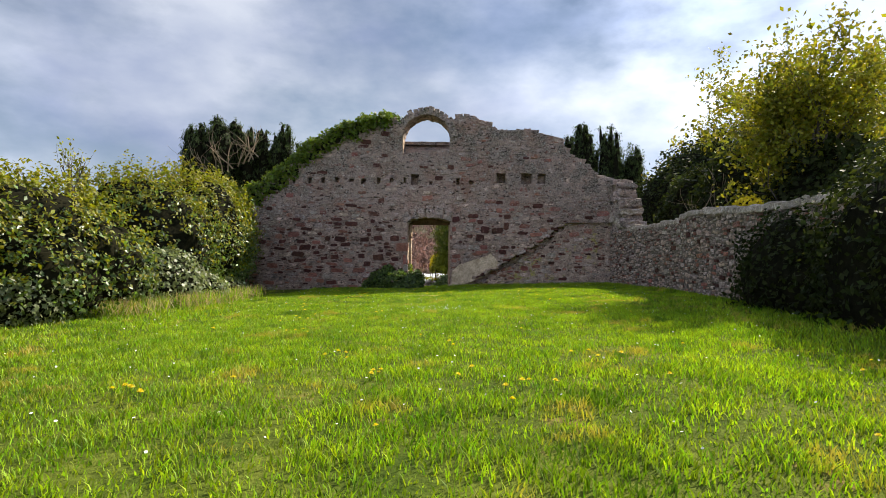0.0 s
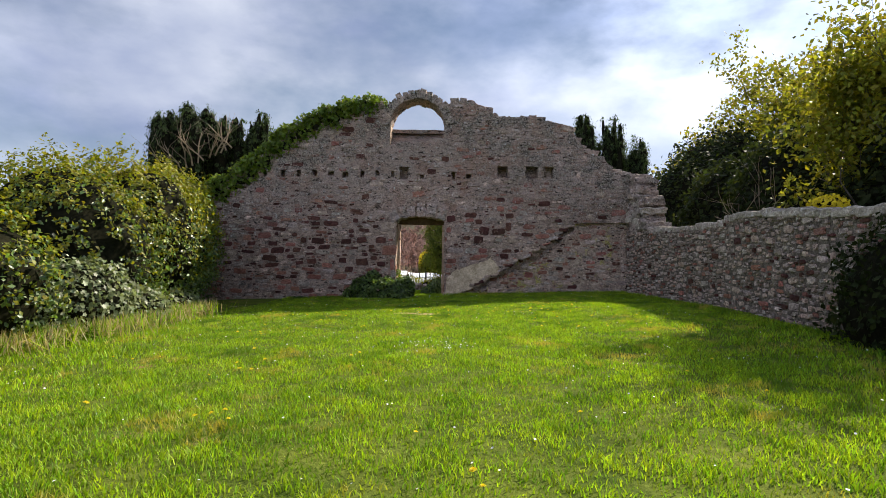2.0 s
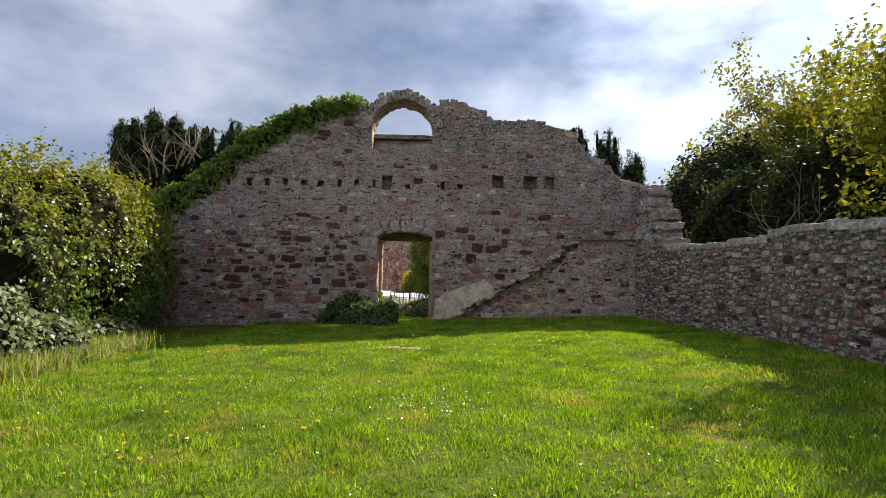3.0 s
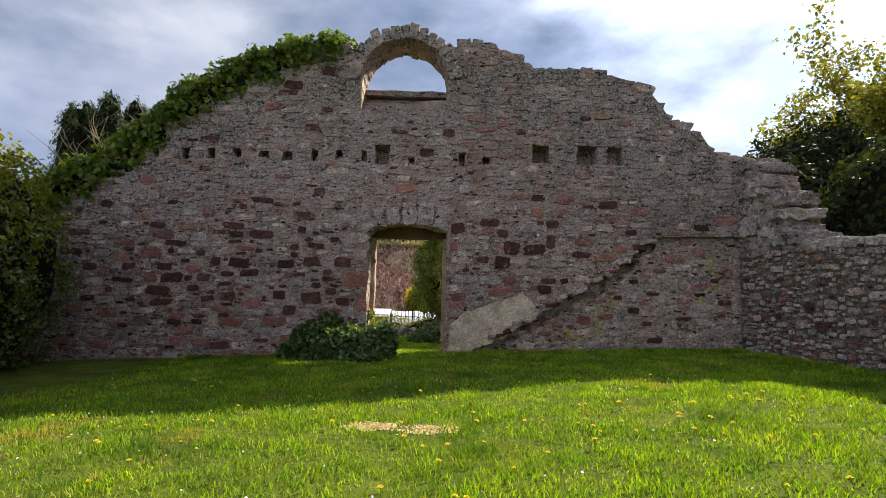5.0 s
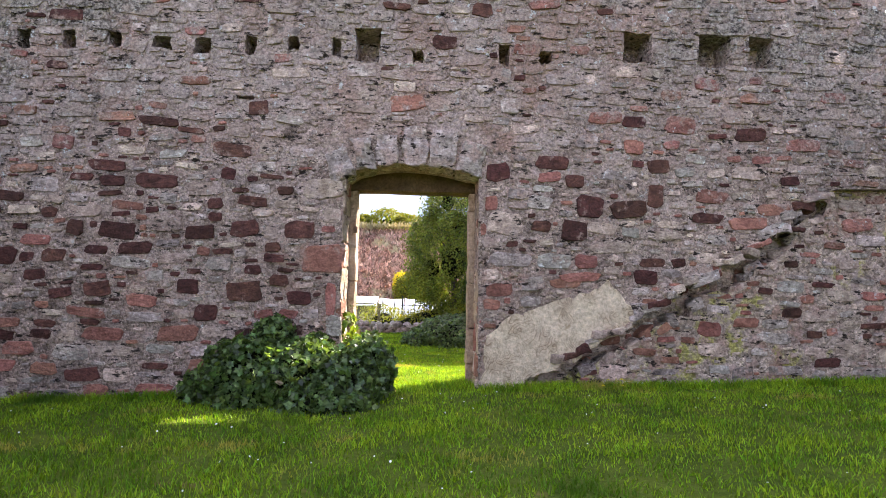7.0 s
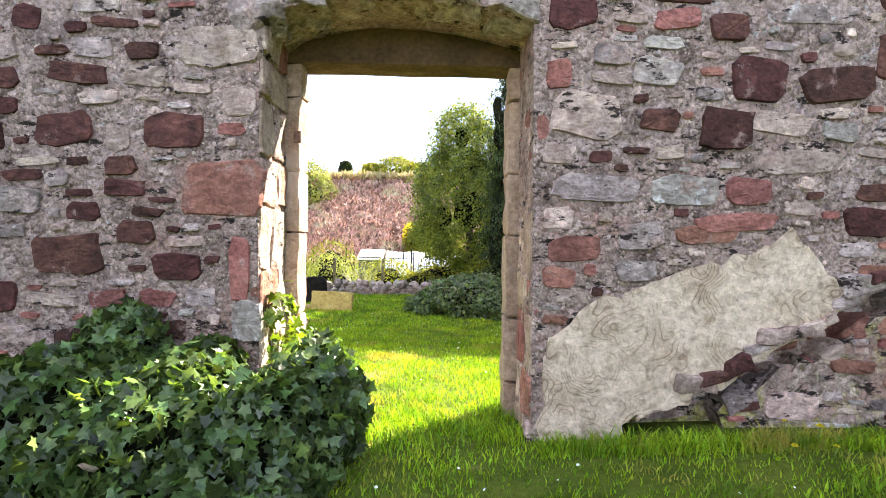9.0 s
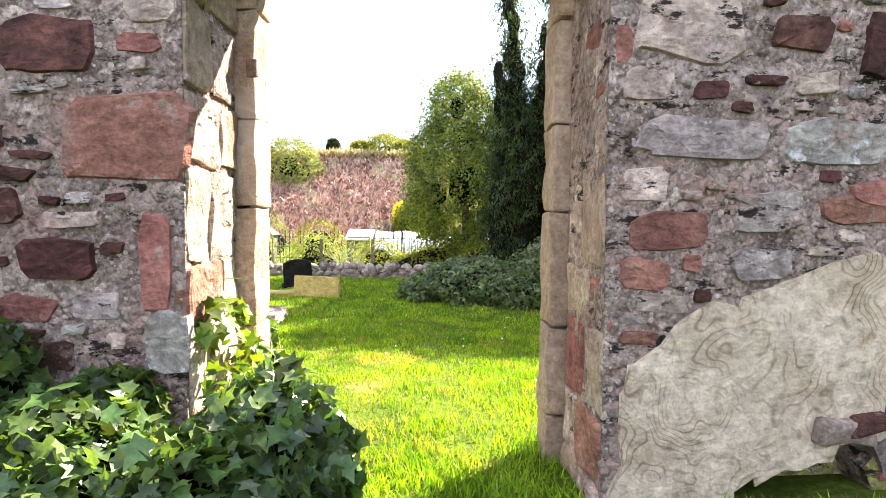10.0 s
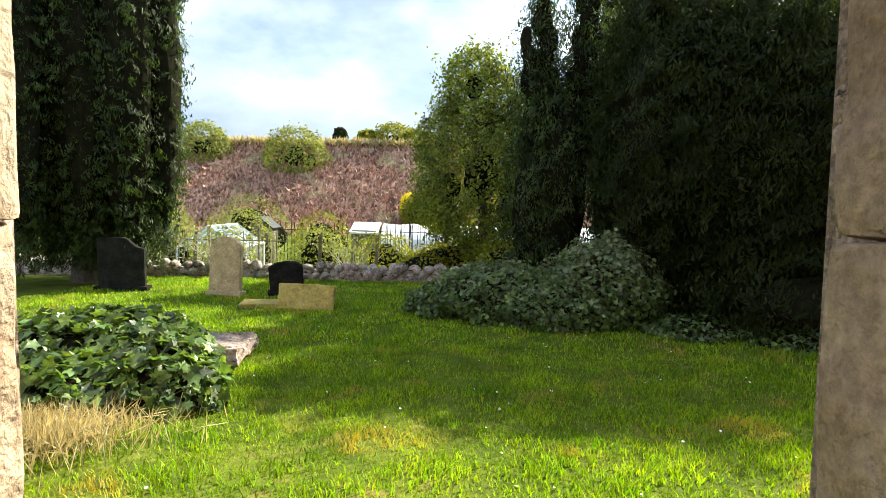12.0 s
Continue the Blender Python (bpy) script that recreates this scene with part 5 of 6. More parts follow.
p = np.stack([wx, wy, ground_z(wx, wy) + 0.12], 1)
dry = link("dry_grass", scatter("dry_grass", STRAW, p, rng.normal(size=p.shape) * (1, 1, 0.3), 0.13 + 0.13 * rng.random(len(p)), np.array((0.4, -0.3, 0.8))), [M_STRAW])
tagged(dry, "tuft of dry straw grass in front of the tomb", "grass", kind="stuff")


def headstone(at, w, h, d, mat, top, label, lean=(0, 0, 0)):
    """A standing slab with a shaped head."""
    ob = tagged(empty("gravestone", at), label, "gravestone")
    ob.matrix_basis = pose(*at, *lean)
    if top == "round":
        head = [(w / 2 * math.cos(a), h - w / 2 * 0.8 + w / 2 * 0.8 * math.sin(a)) for a in (math.pi * k / 14 for k in range(15))]
    elif top == "shoulder":
        head_x = ((0.5, 0.80), (0.40, 0.81), (0.30, 0.85), (0.22, 0.91), (0.15, 0.97), (0.05, 1.0), (-0.42, 1.0), (-0.5, 0.985))
        head = [(w * u, h * k) for u, k in head_x]
    else:
        head = [(w / 2, h * 0.86), (w * 0.3, h * 0.97), (0, h), (-w * 0.3, h * 0.97), (-w / 2, h * 0.86)]
    outline = [(-w / 2, -0.15), (w / 2, -0.15)] + head
    bm = bmesh.new()
    face = bm.faces.new([bm.verts.new((x, -d / 2, z)) for x, z in outline])
    made = bmesh.ops.extrude_face_region(bm, geom=[face])["geom"]
    bmesh.ops.translate(bm, verts=[v for v in made if isinstance(v, bmesh.types.BMVert)], vec=(0, d, 0))
    bmesh.ops.recalc_face_normals(bm, faces=bm.faces[:])
    bmesh.ops.bevel(bm, geom=[e for e in bm.edges if e.calc_face_angle(0) > 1.2], offset=0.012, segments=2, affect="EDGES")
    part("slab", bm, mat, ob)
    part("plinth", block(w * 1.15, d * 2.0, 0.09, 0.015, 0.008, 1, int(w * 99)), mat, ob)
    return ob


headstone((-5.86, 32.0, -0.1), 0.80, 0.98, 0.12, M_GRAVE, "shoulder", "dark gravestone with one curved shoulder under the yew", (2, 0, 6))
headstone((-3.88, 31.7, -0.1), 0.56, 1.05, 0.13, M_GRAVEPALE, "round", "pale lichened round-topped gravestone", (-2, 1, -4))
headstone((-2.84, 31.95, -0.1), 0.60, 0.62, 0.12, M_GRAVE, "hip", "small dark leaning gravestone", (6, -4, 12))
slab = tagged(empty("grave_slab", (-2.15, 30.2, -0.1)), "yellow-lichened stone slab leaning on the grass", "grave slab")
slab.matrix_basis = pose(-2.15, 30.3, -0.1, -28, 2, 3)
part("slab", block(0.86, 0.14, 0.44, 0.03, 0.02, 2, 77), M_SLAB, slab)
low_slab = part("grave_slab", block(0.62, 0.5, 0.10, 0.02, 0.02, 2, 78), M_SLAB)
low_slab.matrix_basis = pose(-2.95, 30.75, -0.12, 0, 0, 8)
tagged(low_slab, "flat yellowed stone slab sunk in the grass", "grave slab")

# low wall of rounded whitish stones at the churchyard's edge
yard_wall = tagged(empty("yard_wall", (-3, 34.4, -0.2)), "low dry wall of rounded whitish fieldstones", "wall")
inv_y = yard_wall.matrix_basis.inverted()
core = piece("core", block(13.0, 0.36, 0.28, 0.03, 0.02, 2, 90), M_GREY, yard_wall, (-5.2, 34.45, -0.2))
core.matrix_parent_inverse = inv_y
lumps = []
for i in range(5):
    bm = bmesh.new()
    bmesh.ops.create_icosphere(bm, subdivisions=2, radius=0.5)
    for v in bm.verts:
        v.co *= 1 + 0.22 * noise.noise(v.co * 2 + Vector((i * 5, 0, 0)))
    me = bpy.data.meshes.new("stone")
    bm.to_mesh(me)
    bm.free()
    me.materials.append(M_PALE if i % 2 else M_GREY)
    lumps.append(me)
x = -11.4
while x < 1.2:
    for row in (0, 1):
        w = R.uniform(0.16, 0.34)
        ob = link("stone", R.choice(lumps), None, yard_wall)
        ob.matrix_parent_inverse = inv_y
        ob.matrix_basis = pose(x + 0.1 * row, 34.30 + R.uniform(-0.05, 0.1), 0.0 + row * 0.15 + R.uniform(-0.03, 0.03), 0, R.uniform(-25, 25), R.uniform(-40, 40)) @ Matrix.Diagonal((w, 0.24, R.uniform(0.13, 0.30), 1))
    x += w * 0.95


# ---- allotments below the churchyard ----
def fence(x0, x1, y, base, height, gap, label, thin=0.03, mat=None):
    mat = mat or M_WOOD
    ob = tagged(empty("fence", (x0, y, base)), label, "fence")
    n = int((x1 - x0) / gap)
    pale = block(thin, 0.02, height, 0.004)
    me = bpy.data.meshes.new("slat")
    pale.to_mesh(me)
    pale.free()
    me.materials.append(mat)
    for i in range(n):
        o = link("slat", me, None, ob)
        o.matrix_basis = pose(i * gap, R.uniform(-0.01, 0.01), 0, R.uniform(-2, 2), R.uniform(-3, 3))
    for zz in (0.25, 0.8):
        o = part("rail", block(x1 - x0, 0.03, 0.04, 0.006), mat, ob)
        o.matrix_basis = pose((x1 - x0) / 2, 0.04, height * zz)
    for i in range(0, n, 10):
        o = part("post", block(0.07, 0.07, height * 1.08, 0.01), mat, ob)
        o.matrix_basis = pose(i * gap, 0.1, 0)
    return ob


fence(-13.0, -5.2, 41.0, -1.15, 1.75, 0.17, "thin grey paling fence of the allotments", 0.028)
fence(-9.5, 2.0, 53.0, -1.65, 2.2, 0.2, "black iron railings beside the polytunnel", 0.04, M_IRON)
tunnel = tagged(empty("polytunnel", (0.4, 56.0, -1.65)), "long white polythene tunnel in the allotments", "polytunnel")
bm = bmesh.new()
rings = []
for j in range(15):
    x = -3.6 + j * 0.9
    sag = 0.06 * (j % 2)
    rings.append([bm.verts.new((x, 2.6 * math.cos(a), (2.15 - sag) * math.sin(a) ** 0.8)) for a in (math.pi * k / 16 for k in range(17))])
for a, b in zip(rings, rings[1:]):
    for k in range(16):
        bm.faces.new((a[k], a[k + 1], b[k + 1], b[k]))
bm.faces.new(rings[0])
bm.faces.new(rings[-1][::-1])
bmesh.ops.recalc_face_normals(bm, faces=bm.faces[:])
part("cover", bm, M_FILM, tunnel)
for j in range(0, 15, 2):
    pts = [(-3.6 + j * 0.9, 2.63 * math.cos(a), 2.19 * max(0, math.sin(a)) ** 0.8) for a in (math.pi * k / 16 for k in range(17))]
    part("hoop", tube(bmesh.new(), pts, [0.03] * 17, 5), M_METAL, tunnel)
frame_box = tagged(empty("cold_frame", (-3.6, 50.0, -1.6)), "white-roofed garden shed among the plots", "shed")
part("body", block(1.2, 1.6, 1.95, 0.02), M_WOOD, frame_box)
o = part("roof", block(1.4, 1.9, 0.10, 0.02), M_FILM, frame_box, "pale sheet roof")
o.matrix_basis = pose(0, 0, 1.99, 14, 0, 0)
barrel = tagged(empty("water_butt", (-5.0, 45.0, -1.55)), "blue plastic water butt in the allotment", "water butt")
bm = tube(bmesh.new(), [(0, 0, 0), (0, 0, 0.3), (0, 0, 1.0), (0, 0, 1.55), (0, 0, 1.6)], [0.34, 0.38, 0.38, 0.34, 0.02], 14)
part("drum", bm, M_BLUE, barrel)
for k, (x, y, r, h, mat, n) in enumerate(((-12.0, 43.5, 1.5, 1.2, M_SCRUB, 2600), (-8.5, 46, 1.4, 1.25, M_SCRUB, 2600), (-4.8, 44, 1.1, 0.95, M_SCRUB, 2600), (-2.2, 45, 1.2, 0.85, M_HEDGE, 2600), (0.2, 43, 1.2, 0.75, M_HEDGE, 2600),
                                         (-10.0, 42.6, 0.9, 1.1, M_SCRUB, 1800), (-14.5, 50, 2.0, 1.7, M_SCRUB, 2600), (-6.2, 52, 1.5, 1.2, M_HEDGE, 2600), (2.2, 46, 1.3, 0.9, M_HEDGE, 2600), (-18, 54, 3, 2.2, M_SCRUB, 2600), (-11.0, 55, 2.2, 1.6, M_SCRUB, 2600), (-7.0, 40.4, 0.9, 1.0, M_SCRUB, 1500))):
    h *= 1.3
    bush("garden_shrub", [(x, y, -1.4 + h * 0.7, r, r, h), (x + 0.6 * r, y - 0.3, -1.4 + h * 0.5, r * 0.7, r * 0.7, h * 0.7)], n, 0.11, mat, "pale spring shrub in the allotment plots", "shrub", core=0.55, shell=0.5, low=-1.7)
bush("low_shrub", [(0.6, 36.6, 0.0, 1.6, 1.0, 0.7), (-0.4, 36.0, -0.1, 0.8, 0.7, 0.5), (1.8, 34.5, 0.1, 1.2, 1.1, 0.8)], 6000, 0.09, M_HEDGE, "low green shrubs at the churchyard edge", "shrub", core=0.8, low=-0.3)

hut = tagged(empty("garden_hut", (-9.4, 52.0, -1.65)), "small dark timber hut with a pitched roof in the plots", "hut")
part("body", block(1.3, 1.5, 1.9, 0.02), M_WOOD, hut)
for side in (-1, 1):
    o = part("roof", block(0.98, 1.7, 0.06, 0.01), M_IRON, hut, "dark felted roof slope")
    o.matrix_basis = pose(side * 0.40, 0, 2.18, 0, side * 38, 0)
gable_bm = bmesh.new()
gable_bm.faces.new([gable_bm.verts.new(t) for t in ((-0.64, -0.74, 1.88), (0.64, -0.74, 1.88), (0, -0.74, 2.42))])
made = bmesh.ops.extrude_face_region(gable_bm, geom=gable_bm.faces[:])["geom"]
bmesh.ops.translate(gable_bm, verts=[v for v in made if isinstance(v, bmesh.types.BMVert)], vec=(0, 1.48, 0))
part("gable", gable_bm, M_WOOD, hut)
for x in (-1.9, -3.6, -7.3):
    post = part("fence_post", block(0.10, 0.10, 1.3, 0.012), M_WOOD)
    post.matrix_basis = pose(x, 38.5, float(ground_z(x, 38.5)) - 0.05, 0, 2, 10)
    tagged(post, "dark weathered timber post beyond the churchyard wall", "post")
# bare pale-twigged shrubs at the edge of the plots
for k, (x, y, size) in enumerate(((-8.3, 37.2, 1.5), (-6.2, 37.6, 1.2), (-9.6, 38.0, 1.4), (-2.6, 38.6, 1.0))):
    q = random.Random(600 + k)
    bm, ends = bmesh.new(), []
    for i in range(9):
        a = 2 * math.pi * i / 9
        grow(bm, (0.12 * math.cos(a), 0.12 * math.sin(a), -0.05), (math.cos(a), math.sin(a), 1.2), size, 0.022, 1, ends, q, 0.5)
    bare = tagged(empty("bare_shrub", (x, y, float(ground_z(x, y)))), "bare pale-twigged shrub with a few new leaves", "shrub")
    part("twigs", bm, M_TWIG, bare)
    e = np.array([tuple(t) for t in ends])
    p = np.repeat(e, 3, 0) + 0.08 * rng.normal(size=(len(e) * 3, 3))
    link("leaves", scatter("leaves", LEAF, p, rng.normal(size=p.shape) + (0, 0, 0.4), 0.05 + 0.05 * rng.random(len(p))), M_SCRUB, bare)

glasshouse = tagged(empty("greenhouse", (-8.2, 43.2, -1.4)), "small glass greenhouse with a pale metal frame", "greenhouse")
gw, gl, eave, ridge = 1.1, 1.5, 1.35, 2.1
for y in (-gl, -gl / 2, 0, gl / 2, gl):
    part("rib", tube(bmesh.new(), [(-gw, y, 0), (-gw, y, eave), (0, y, ridge), (gw, y, eave), (gw, y, 0)], [0.035] * 5, 5), M_FRAME, glasshouse)
for x, zz in ((-gw, 0.05), (-gw, eave), (0, ridge), (gw, eave), (gw, 0.05)):
    part("rail", tube(bmesh.new(), [(x, -gl, zz), (x, gl, zz)], [0.035] * 2, 5), M_FRAME, glasshouse)
for x0, z0, x1, z1 in ((-gw, 0.05, -gw, eave), (-gw, eave, 0, ridge), (0, ridge, gw, eave), (gw, eave, gw, 0.05)):
    for y in (-gl, -gl / 2, 0, gl / 2):
        me = mesh("pane", [(x0, y + 0.03, z0), (x0, y + gl / 2 - 0.03, z0), (x1, y + gl / 2 - 0.03, z1), (x1, y + 0.03, z1)], [(0, 1, 2, 3)])
        link("pane", me, M_PANE, glasshouse)

# ---- the embankment behind ----
bx, by = np.meshgrid(np.linspace(-120, 120, 121), np.linspace(78, 130, 40))
rise = np.interp(by, [78, 82, 98, 101, 130], [-1.9, -1.4, 9.2, 9.9, 10.4])
bz = rise + 0.35 * np.sin(bx * 0.31) * np.sin(by * 0.4) + 0.2 * np.sin(bx * 1.1 + by) + 0.01 * bx
co = np.stack([bx, by, bz], -1).reshape(-1, 3)
i = (np.arange(39)[:, None] * 121 + np.arange(120)[None]).ravel()
bank = tagged(link("embankment", raw_mesh("embankment", co, np.stack([i, i + 1, i + 122, i + 121], 1)), M_BANK), "steep embankment covered in reddish dead bracken", "embankment", kind="structure")
n = 42000
px, py = rng.uniform(-45, 30, n), 79 + 22 * rng.random(n)
pz = np.interp(py, [78, 82, 98, 101, 130], [-1.9, -1.4, 9.2, 9.9, 10.4]) + 0.01 * px
p = np.stack([px, py, pz + 0.3], 1)
stalk_up = np.array((0.1, -0.35, 0.75))
bracken = link("bracken", scatter("bracken", SLIM, p, rng.normal(size=p.shape) + (0, -1.0, 0.4), 0.7 + 0.9 * rng.random(n), stalk_up), [M_BRACKEN])
tagged(bracken, "reddish-brown dead bracken covering the embankment", "bracken", kind="stuff")
n = 12000
px, py = rng.uniform(-45, 30, n), rng.uniform(97.0, 103, n)
p = np.stack([px, py, np.full(n, 10.2) + 0.01 * px], 1)
crest = link("crest_grass", scatter("crest_grass", SLIM, p, rng.normal(size=p.shape) * (1, 1, 0.2), 0.4 + 1.5 * rng.random(n) ** 3, np.array((0, 0, 0.8))), [M_STRAW])
tagged(crest, "pale tall grass along the crest of the embankment", "grass", kind="stuff")
for x, y, zz, r, h, mat in ((-18.0, 94, 7.6, 3.7, 3.9, M_SCRUB), (-30.5, 96, 8.6, 3.2, 3.4, M_SCRUB), (-6.0, 101, 10.6, 3.0, 2.6, M_HEDGE), (-3.0, 101.5, 10.4, 2.6, 2.0, M_HEDGE), (-13.8, 103, 11.4, 0.9, 1.2, M_BUSH), (-9.5, 101.5, 10.6, 1.8, 1.6, M_HEDGE)):
    bush("bank_shrub", [(x, y, zz, r, r, h), (x + r * 0.5, y, zz - h * 0.2, r * 0.7, r * 0.7, h * 0.8), (x - r * 0.5, y + 0.5, zz - h * 0.25, r * 0.7, r * 0.6, h * 0.75)], 6000, 0.34, mat, "round green shrub growing on the embankment", "shrub", core=0.35, shell=0.6)
bush("gorse", [(-2.6, 84, 1.6, 1.3, 1.2, 1.5), (-1.6, 84.5, 0.9, 1.5, 1.2, 1.4)], 2600, 0.26, M_YELLOW, "gorse bush in orange-yellow flower on the bank", "shrub", core=0.8)
bush("bank_shrub", [(-0.6, 82, 0.8, 3.0, 1.6, 2.2)], 5000, 0.28, M_HEDGE, "green shrub at the foot of the embankment", "shrub", core=0.75)


# ---- grass, daisies, dandelions ----
def blades(name, x, y, height, width, label):
    n = len(x)
    zz = ground_z(x, y)
    a = rng.uniform(0, 2 * np.pi, n)
    side = np.stack([np.cos(a), np.sin(a), np.zeros(n)], 1)
    b = rng.uniform(0, 2 * np.pi, n)
    lean = np.stack([np.cos(b), np.sin(b), np.zeros(n)], 1) * (height * (0.25 + 0.55 * rng.random(n)))[:, None]
    root = np.stack([x, y, zz - 0.005], 1)
    up = np.zeros((n, 3))
    up[:, 2] = height
    w = (width * (0.7 + 0.6 * rng.random(n)))[:, None]
    co = np.stack([root - side * w, root + side * w, root + 0.55 * up + 0.3 * lean + side * w * 0.8, root + 0.55 * up + 0.3 * lean - side * w * 0.8, root + 0.95 * up + lean], 1).reshape(-1, 3)
    k = np.arange(n)[:, None] * 5
    tri = np.concatenate([k + np.array([[0, 1, 2]]), k + np.array([[0, 2, 3]]), k + np.array([[3, 2, 4]])], 1).reshape(-1, 3)
    return tagged(link(name, raw_mesh(name, co, tri), M_GRASS), label, "grass", kind="stuff")


def lawn_points(x0, x1, y0, y1, per_m2):
    n = int((x1 - x0) * (y1 - y0) * per_m2)
    x, y = rng.uniform(x0, x1, n), rng.uniform(y0, y1, n)
    clump = np.sin(x * 5.1 + 2 * np.sin(y * 3.7)) * np.sin(y * 4.3 + 1.5 * np.sin(x * 4.1))
    bare = np.exp(-(((x + 0.13) / 0.19) ** 2 + ((y - 15.75) / 0.14) ** 2)) + np.exp(-(((x - 0.38) / 0.17) ** 2 + ((y - 15.65) / 0.14) ** 2))
    ok = (rng.random(n) < 0.72 + 0.28 * clump) & (rng.random(n) > 1.1 * bare)
    return x[ok], y[ok], clump[ok]


for name, area, dense, tall, wide, label in (
        ("lawn_grass", (-3.2, 4.4, 2.2, 13.0), 2600, 0.052, 0.0040, "bright green mown lawn grass inside the ruin"),
        ("lawn_grass", (-4.6, 6.3, 13.0, 21.85), 2100, 0.050, 0.0042, "green lawn grass in the gable's shade"),
        ("lawn_grass", (-7.0, -3.2, 3.0, 13.0), 800, 0.075, 0.006, "lawn grass beside the hedge"),
        ("lawn_grass", (4.4, 6.2, 3.5, 13.0), 1000, 0.075, 0.006, "shaded lawn grass beside the side wall"),
        ("doorway_grass", (-0.95, 0.55, 21.85, 23.0), 3200, 0.07, 0.004, "grass growing through the doorway"),
        ("churchyard_grass", (-3.4, 3.2, 23.0, 28.0), 2800, 0.050, 0.0038, "bright green churchyard grass"),
        ("churchyard_grass", (-6.8, 4.6, 28.0, 34.2), 1200, 0.060, 0.006, "churchyard grass round the graves"),
        ("churchyard_grass", (-6.8, -3.4, 23.0, 28.0), 1000, 0.075, 0.006, "churchyard grass beside the ivied tomb"),
        ("churchyard_grass", (3.2, 6.0, 23.0, 28.0), 1000, 0.075, 0.006, "shaded churchyard grass under the yews")):
    x, y, clump = lawn_points(*area, dense)
    blades(name, x, y, tall * (0.5 + 0.8 * rng.random(len(x)) + 0.4 * clump), wide, label)
# longer grass along the foot of the walls
x = np.concatenate([rng.uniform(0.6, 6.4, 5200), rng.uniform(-4.5, -2.6, 1500), 6.35 - 0.3 * rng.random(5200)])
y = np.concatenate([21.85 - 0.22 * rng.random(6700), rng.uniform(10, 21.8, 5200)])
blades("wall_foot_grass", x, y, 0.045 + 0.08 * rng.random(len(x)), 0.0045, "longer uncut grass along the foot of the walls")

bare_soil = [(-0.13, 15.75), (0.38, 15.65)]
n = 1700
p = np.concatenate([np.stack([rng.normal(cx, 0.095, n), rng.normal(cy, 0.065, n), np.zeros(n)], 1) for cx, cy in bare_soil])
p[:, 2] = ground_z(p[:, 0], p[:, 1]) + 0.006
thatch = link("dead_grass", scatter("dead_grass", SLIM, p, 0.5 * rng.normal(size=p.shape) + (0, 0, 2), 0.025 + 0.035 * rng.random(len(p))), [M_THATCH])
tagged(thatch, "bare patches of bleached dead grass on the lawn", "grass", kind="stuff")

n = 620
dx = np.concatenate([rng.uniform(-4.2, 5.8, n), rng.normal(0.5, 0.5, 80), rng.uniform(-2, 3.6, 90)])
dy = np.concatenate([rng.uniform(3.5, 21.5, n), rng.normal(11.2, 0.35, 80), rng.uniform(23.4, 30, 90)])
p = np.stack([dx, dy, ground_z(dx, dy) + 0.055], 1)
a8 = [2 * math.pi * k / 8 for k in range(8)]
DAISY = (np.array([(0.5 * math.cos(a), 0.5 * math.sin(a), 0.06) for a in a8] + [(0, 0, 0)]), [(8, k, (k + 1) % 8) for k in range(8)])
daisies = link("daisies", scatter("daisies", DAISY, p, 0.4 * rng.normal(size=p.shape) + (0, -0.3, 1.0), 0.011 + 0.009 * rng.random(len(p))), [M_WHITE])
tagged(daisies, "tiny white daisies scattered over the lawn", "flowers", kind="stuff")


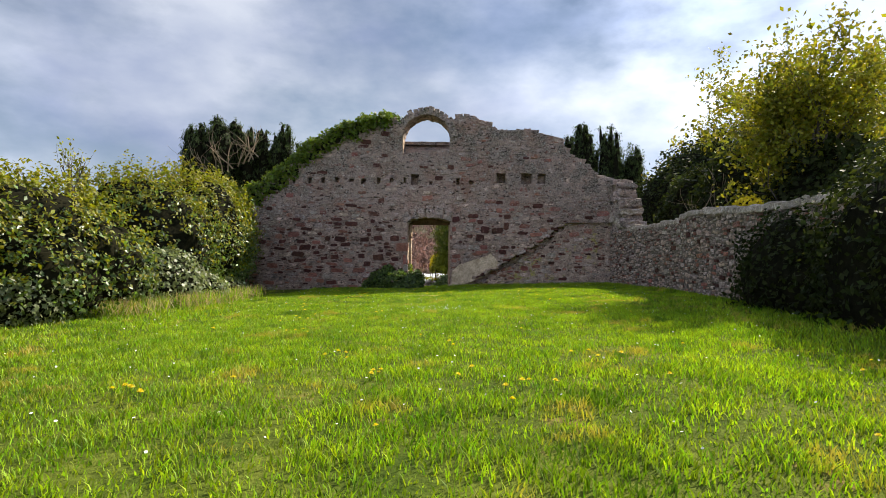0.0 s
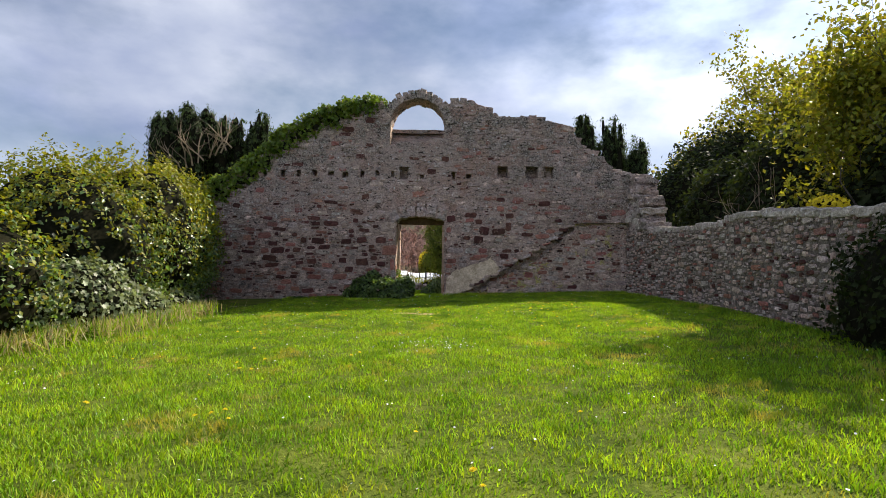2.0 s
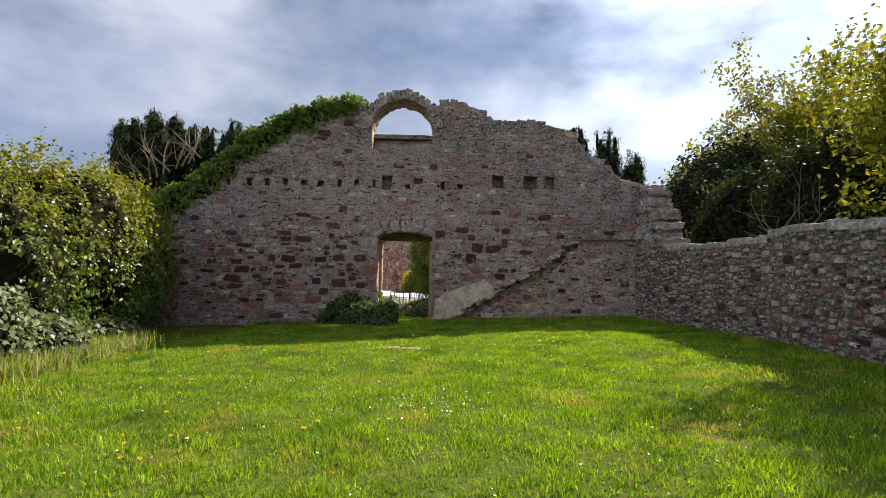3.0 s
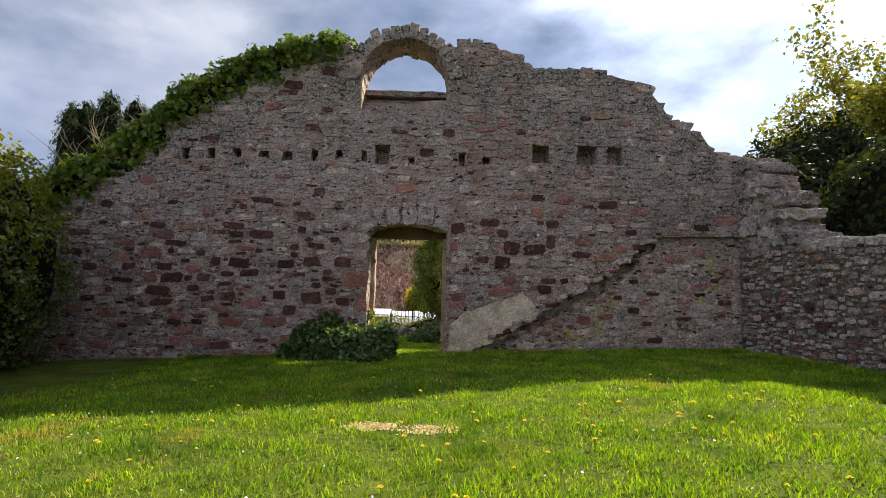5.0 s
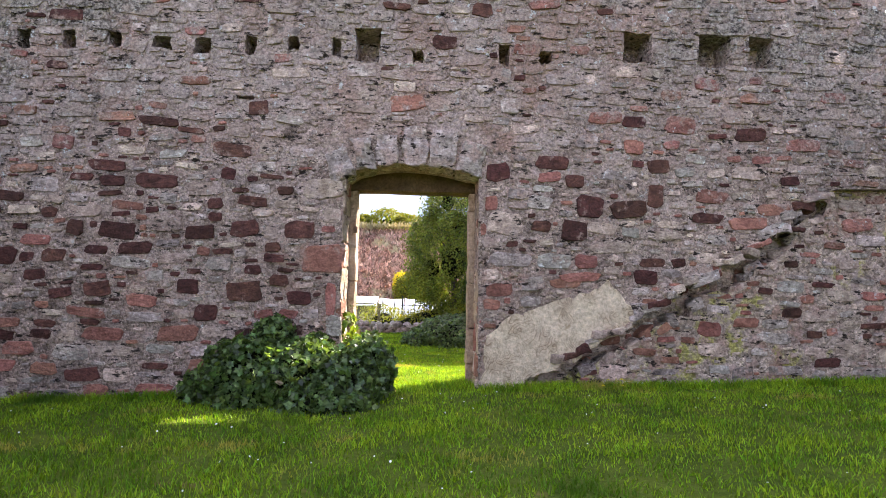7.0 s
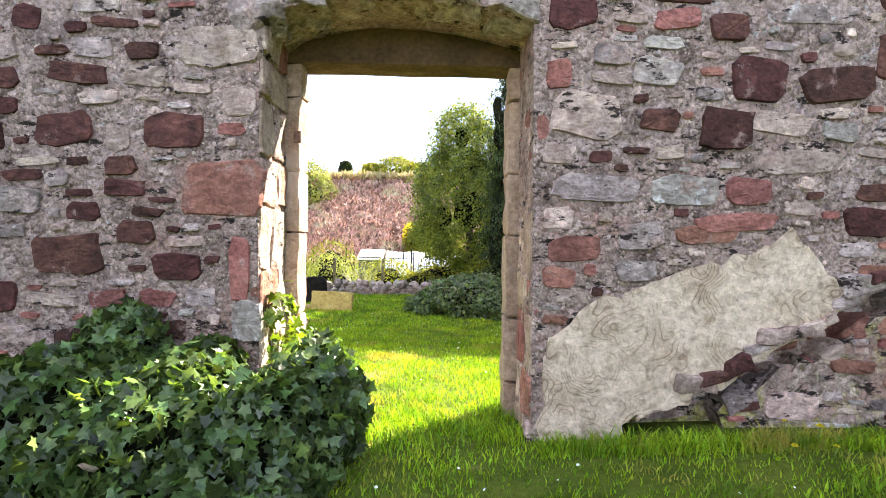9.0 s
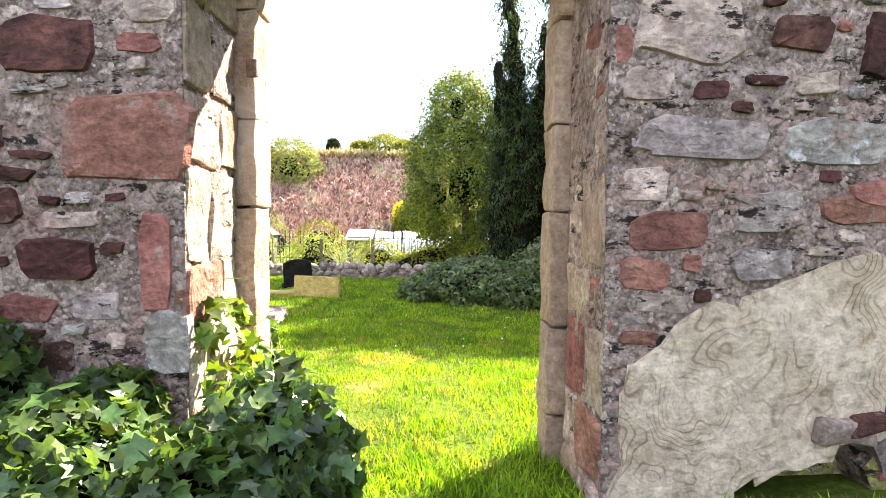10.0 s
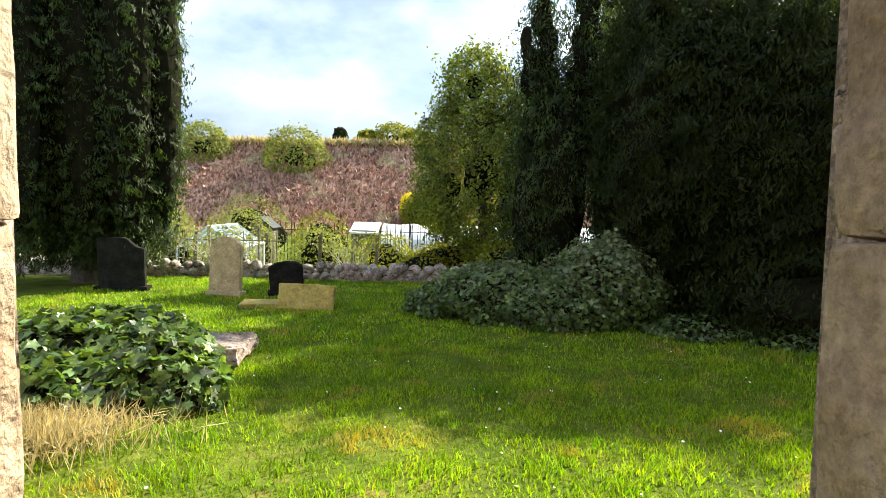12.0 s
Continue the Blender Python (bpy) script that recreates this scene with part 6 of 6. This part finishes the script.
def dandelion():
    ob = tagged(empty("dandelion"), "yellow dandelion in the grass", "flower", "dandelions on the lawn")
    part("stem", tube(bmesh.new(), [(0, 0, -0.01), (0.004, 0, 0.04), (0.0, 0.004, 0.075)], [0.003, 0.0025, 0.0025], 5), M_STEM, ob)
    bm = bmesh.new()
    for ring, (count, r, zz) in enumerate(((12, 0.023, 0.078), (10, 0.016, 0.084), (6, 0.008, 0.088))):
        for k in range(count):
            a = 2 * math.pi * (k + 0.5 * ring) / count
            c, sn, w = math.cos(a), math.sin(a), 0.0045
            bm.faces.new([bm.verts.new(t) for t in ((0, 0, 0.076), (r * 0.7 * c - w * sn, r * 0.7 * sn + w * c, zz), (r * c, r * sn, zz + 0.002), (r * 0.7 * c + w * sn, r * 0.7 * sn - w * c, zz))])
    part("flower_head", bm, M_YELLOW, ob)
    return ob


first = dandelion()
first.matrix_basis = pose(-0.5, 5.0, float(ground_z(-0.5, 5.0)))
q = random.Random(77)
spots = [(q.uniform(-3.8, 5.2), q.uniform(3.4, 18.5)) for _ in range(70)] + [(q.uniform(-2.6, 4.4), q.uniform(12.5, 17.2)) for _ in range(70)]
for cx, cy in ((-1.05, 4.7), (0.1, 6.0), (1.5, 4.8), (2.2, 5.8), (-0.9, 8.0), (-1.5, 9.7), (0.6, 5.2), (2.6, 15.5), (3.4, 16.6), (1.6, 15.4), (2.1, 21.7)):
    spots += [(cx + q.gauss(0, 0.16), cy + q.gauss(0, 0.16)) for _ in range(4)]
for x, y in spots:
    copy_thing(first, pose(x, y, float(ground_z(x, y)) - 0.01, q.uniform(-14, 14), q.uniform(-14, 14), q.uniform(0, 360)) @ Matrix.Scale(q.uniform(0.8, 1.25), 4))

leaf = mesh("withered_leaf", [(-0.03, 0, 0), (0, -0.015, 0.03), (0.035, 0, 0.005), (0.01, 0.012, -0.03), (0, -0.012, 0)], [(0, 1, 4), (1, 2, 4), (2, 3, 4), (3, 0, 4)])
leaf.materials.append(M_DRESS)
tagged(new("withered_leaf", leaf), "withered orange-brown leaf caught in the ivy", "leaf").matrix_basis = pose(-1.45, 21.05, 0.50, 20, 10, 0) @ Matrix.Scale(1.5, 4)

# ---- rubble stones of the gable: those round the doorway one by one, the rest together ----
near = sorted(WALL_STONES, key=lambda r: math.hypot((r[0] + 0.1) / 1.35, r[2] - 1.5))[:300]
chosen = set(near)
joined_stones("rubble_stones", [r for r in WALL_STONES if r not in chosen], wall_gable, lambda a, b, c: (a, b, c))
for x, y, zz, w, h, d, key, i, lean in near:
    ob = new("stone", STONE_MESH[key, i])
    ob.parent = wall_gable
    ob.matrix_basis = pose(x, y, zz, 0, -lean, 0) @ Matrix.Diagonal((w, d, h, 1))
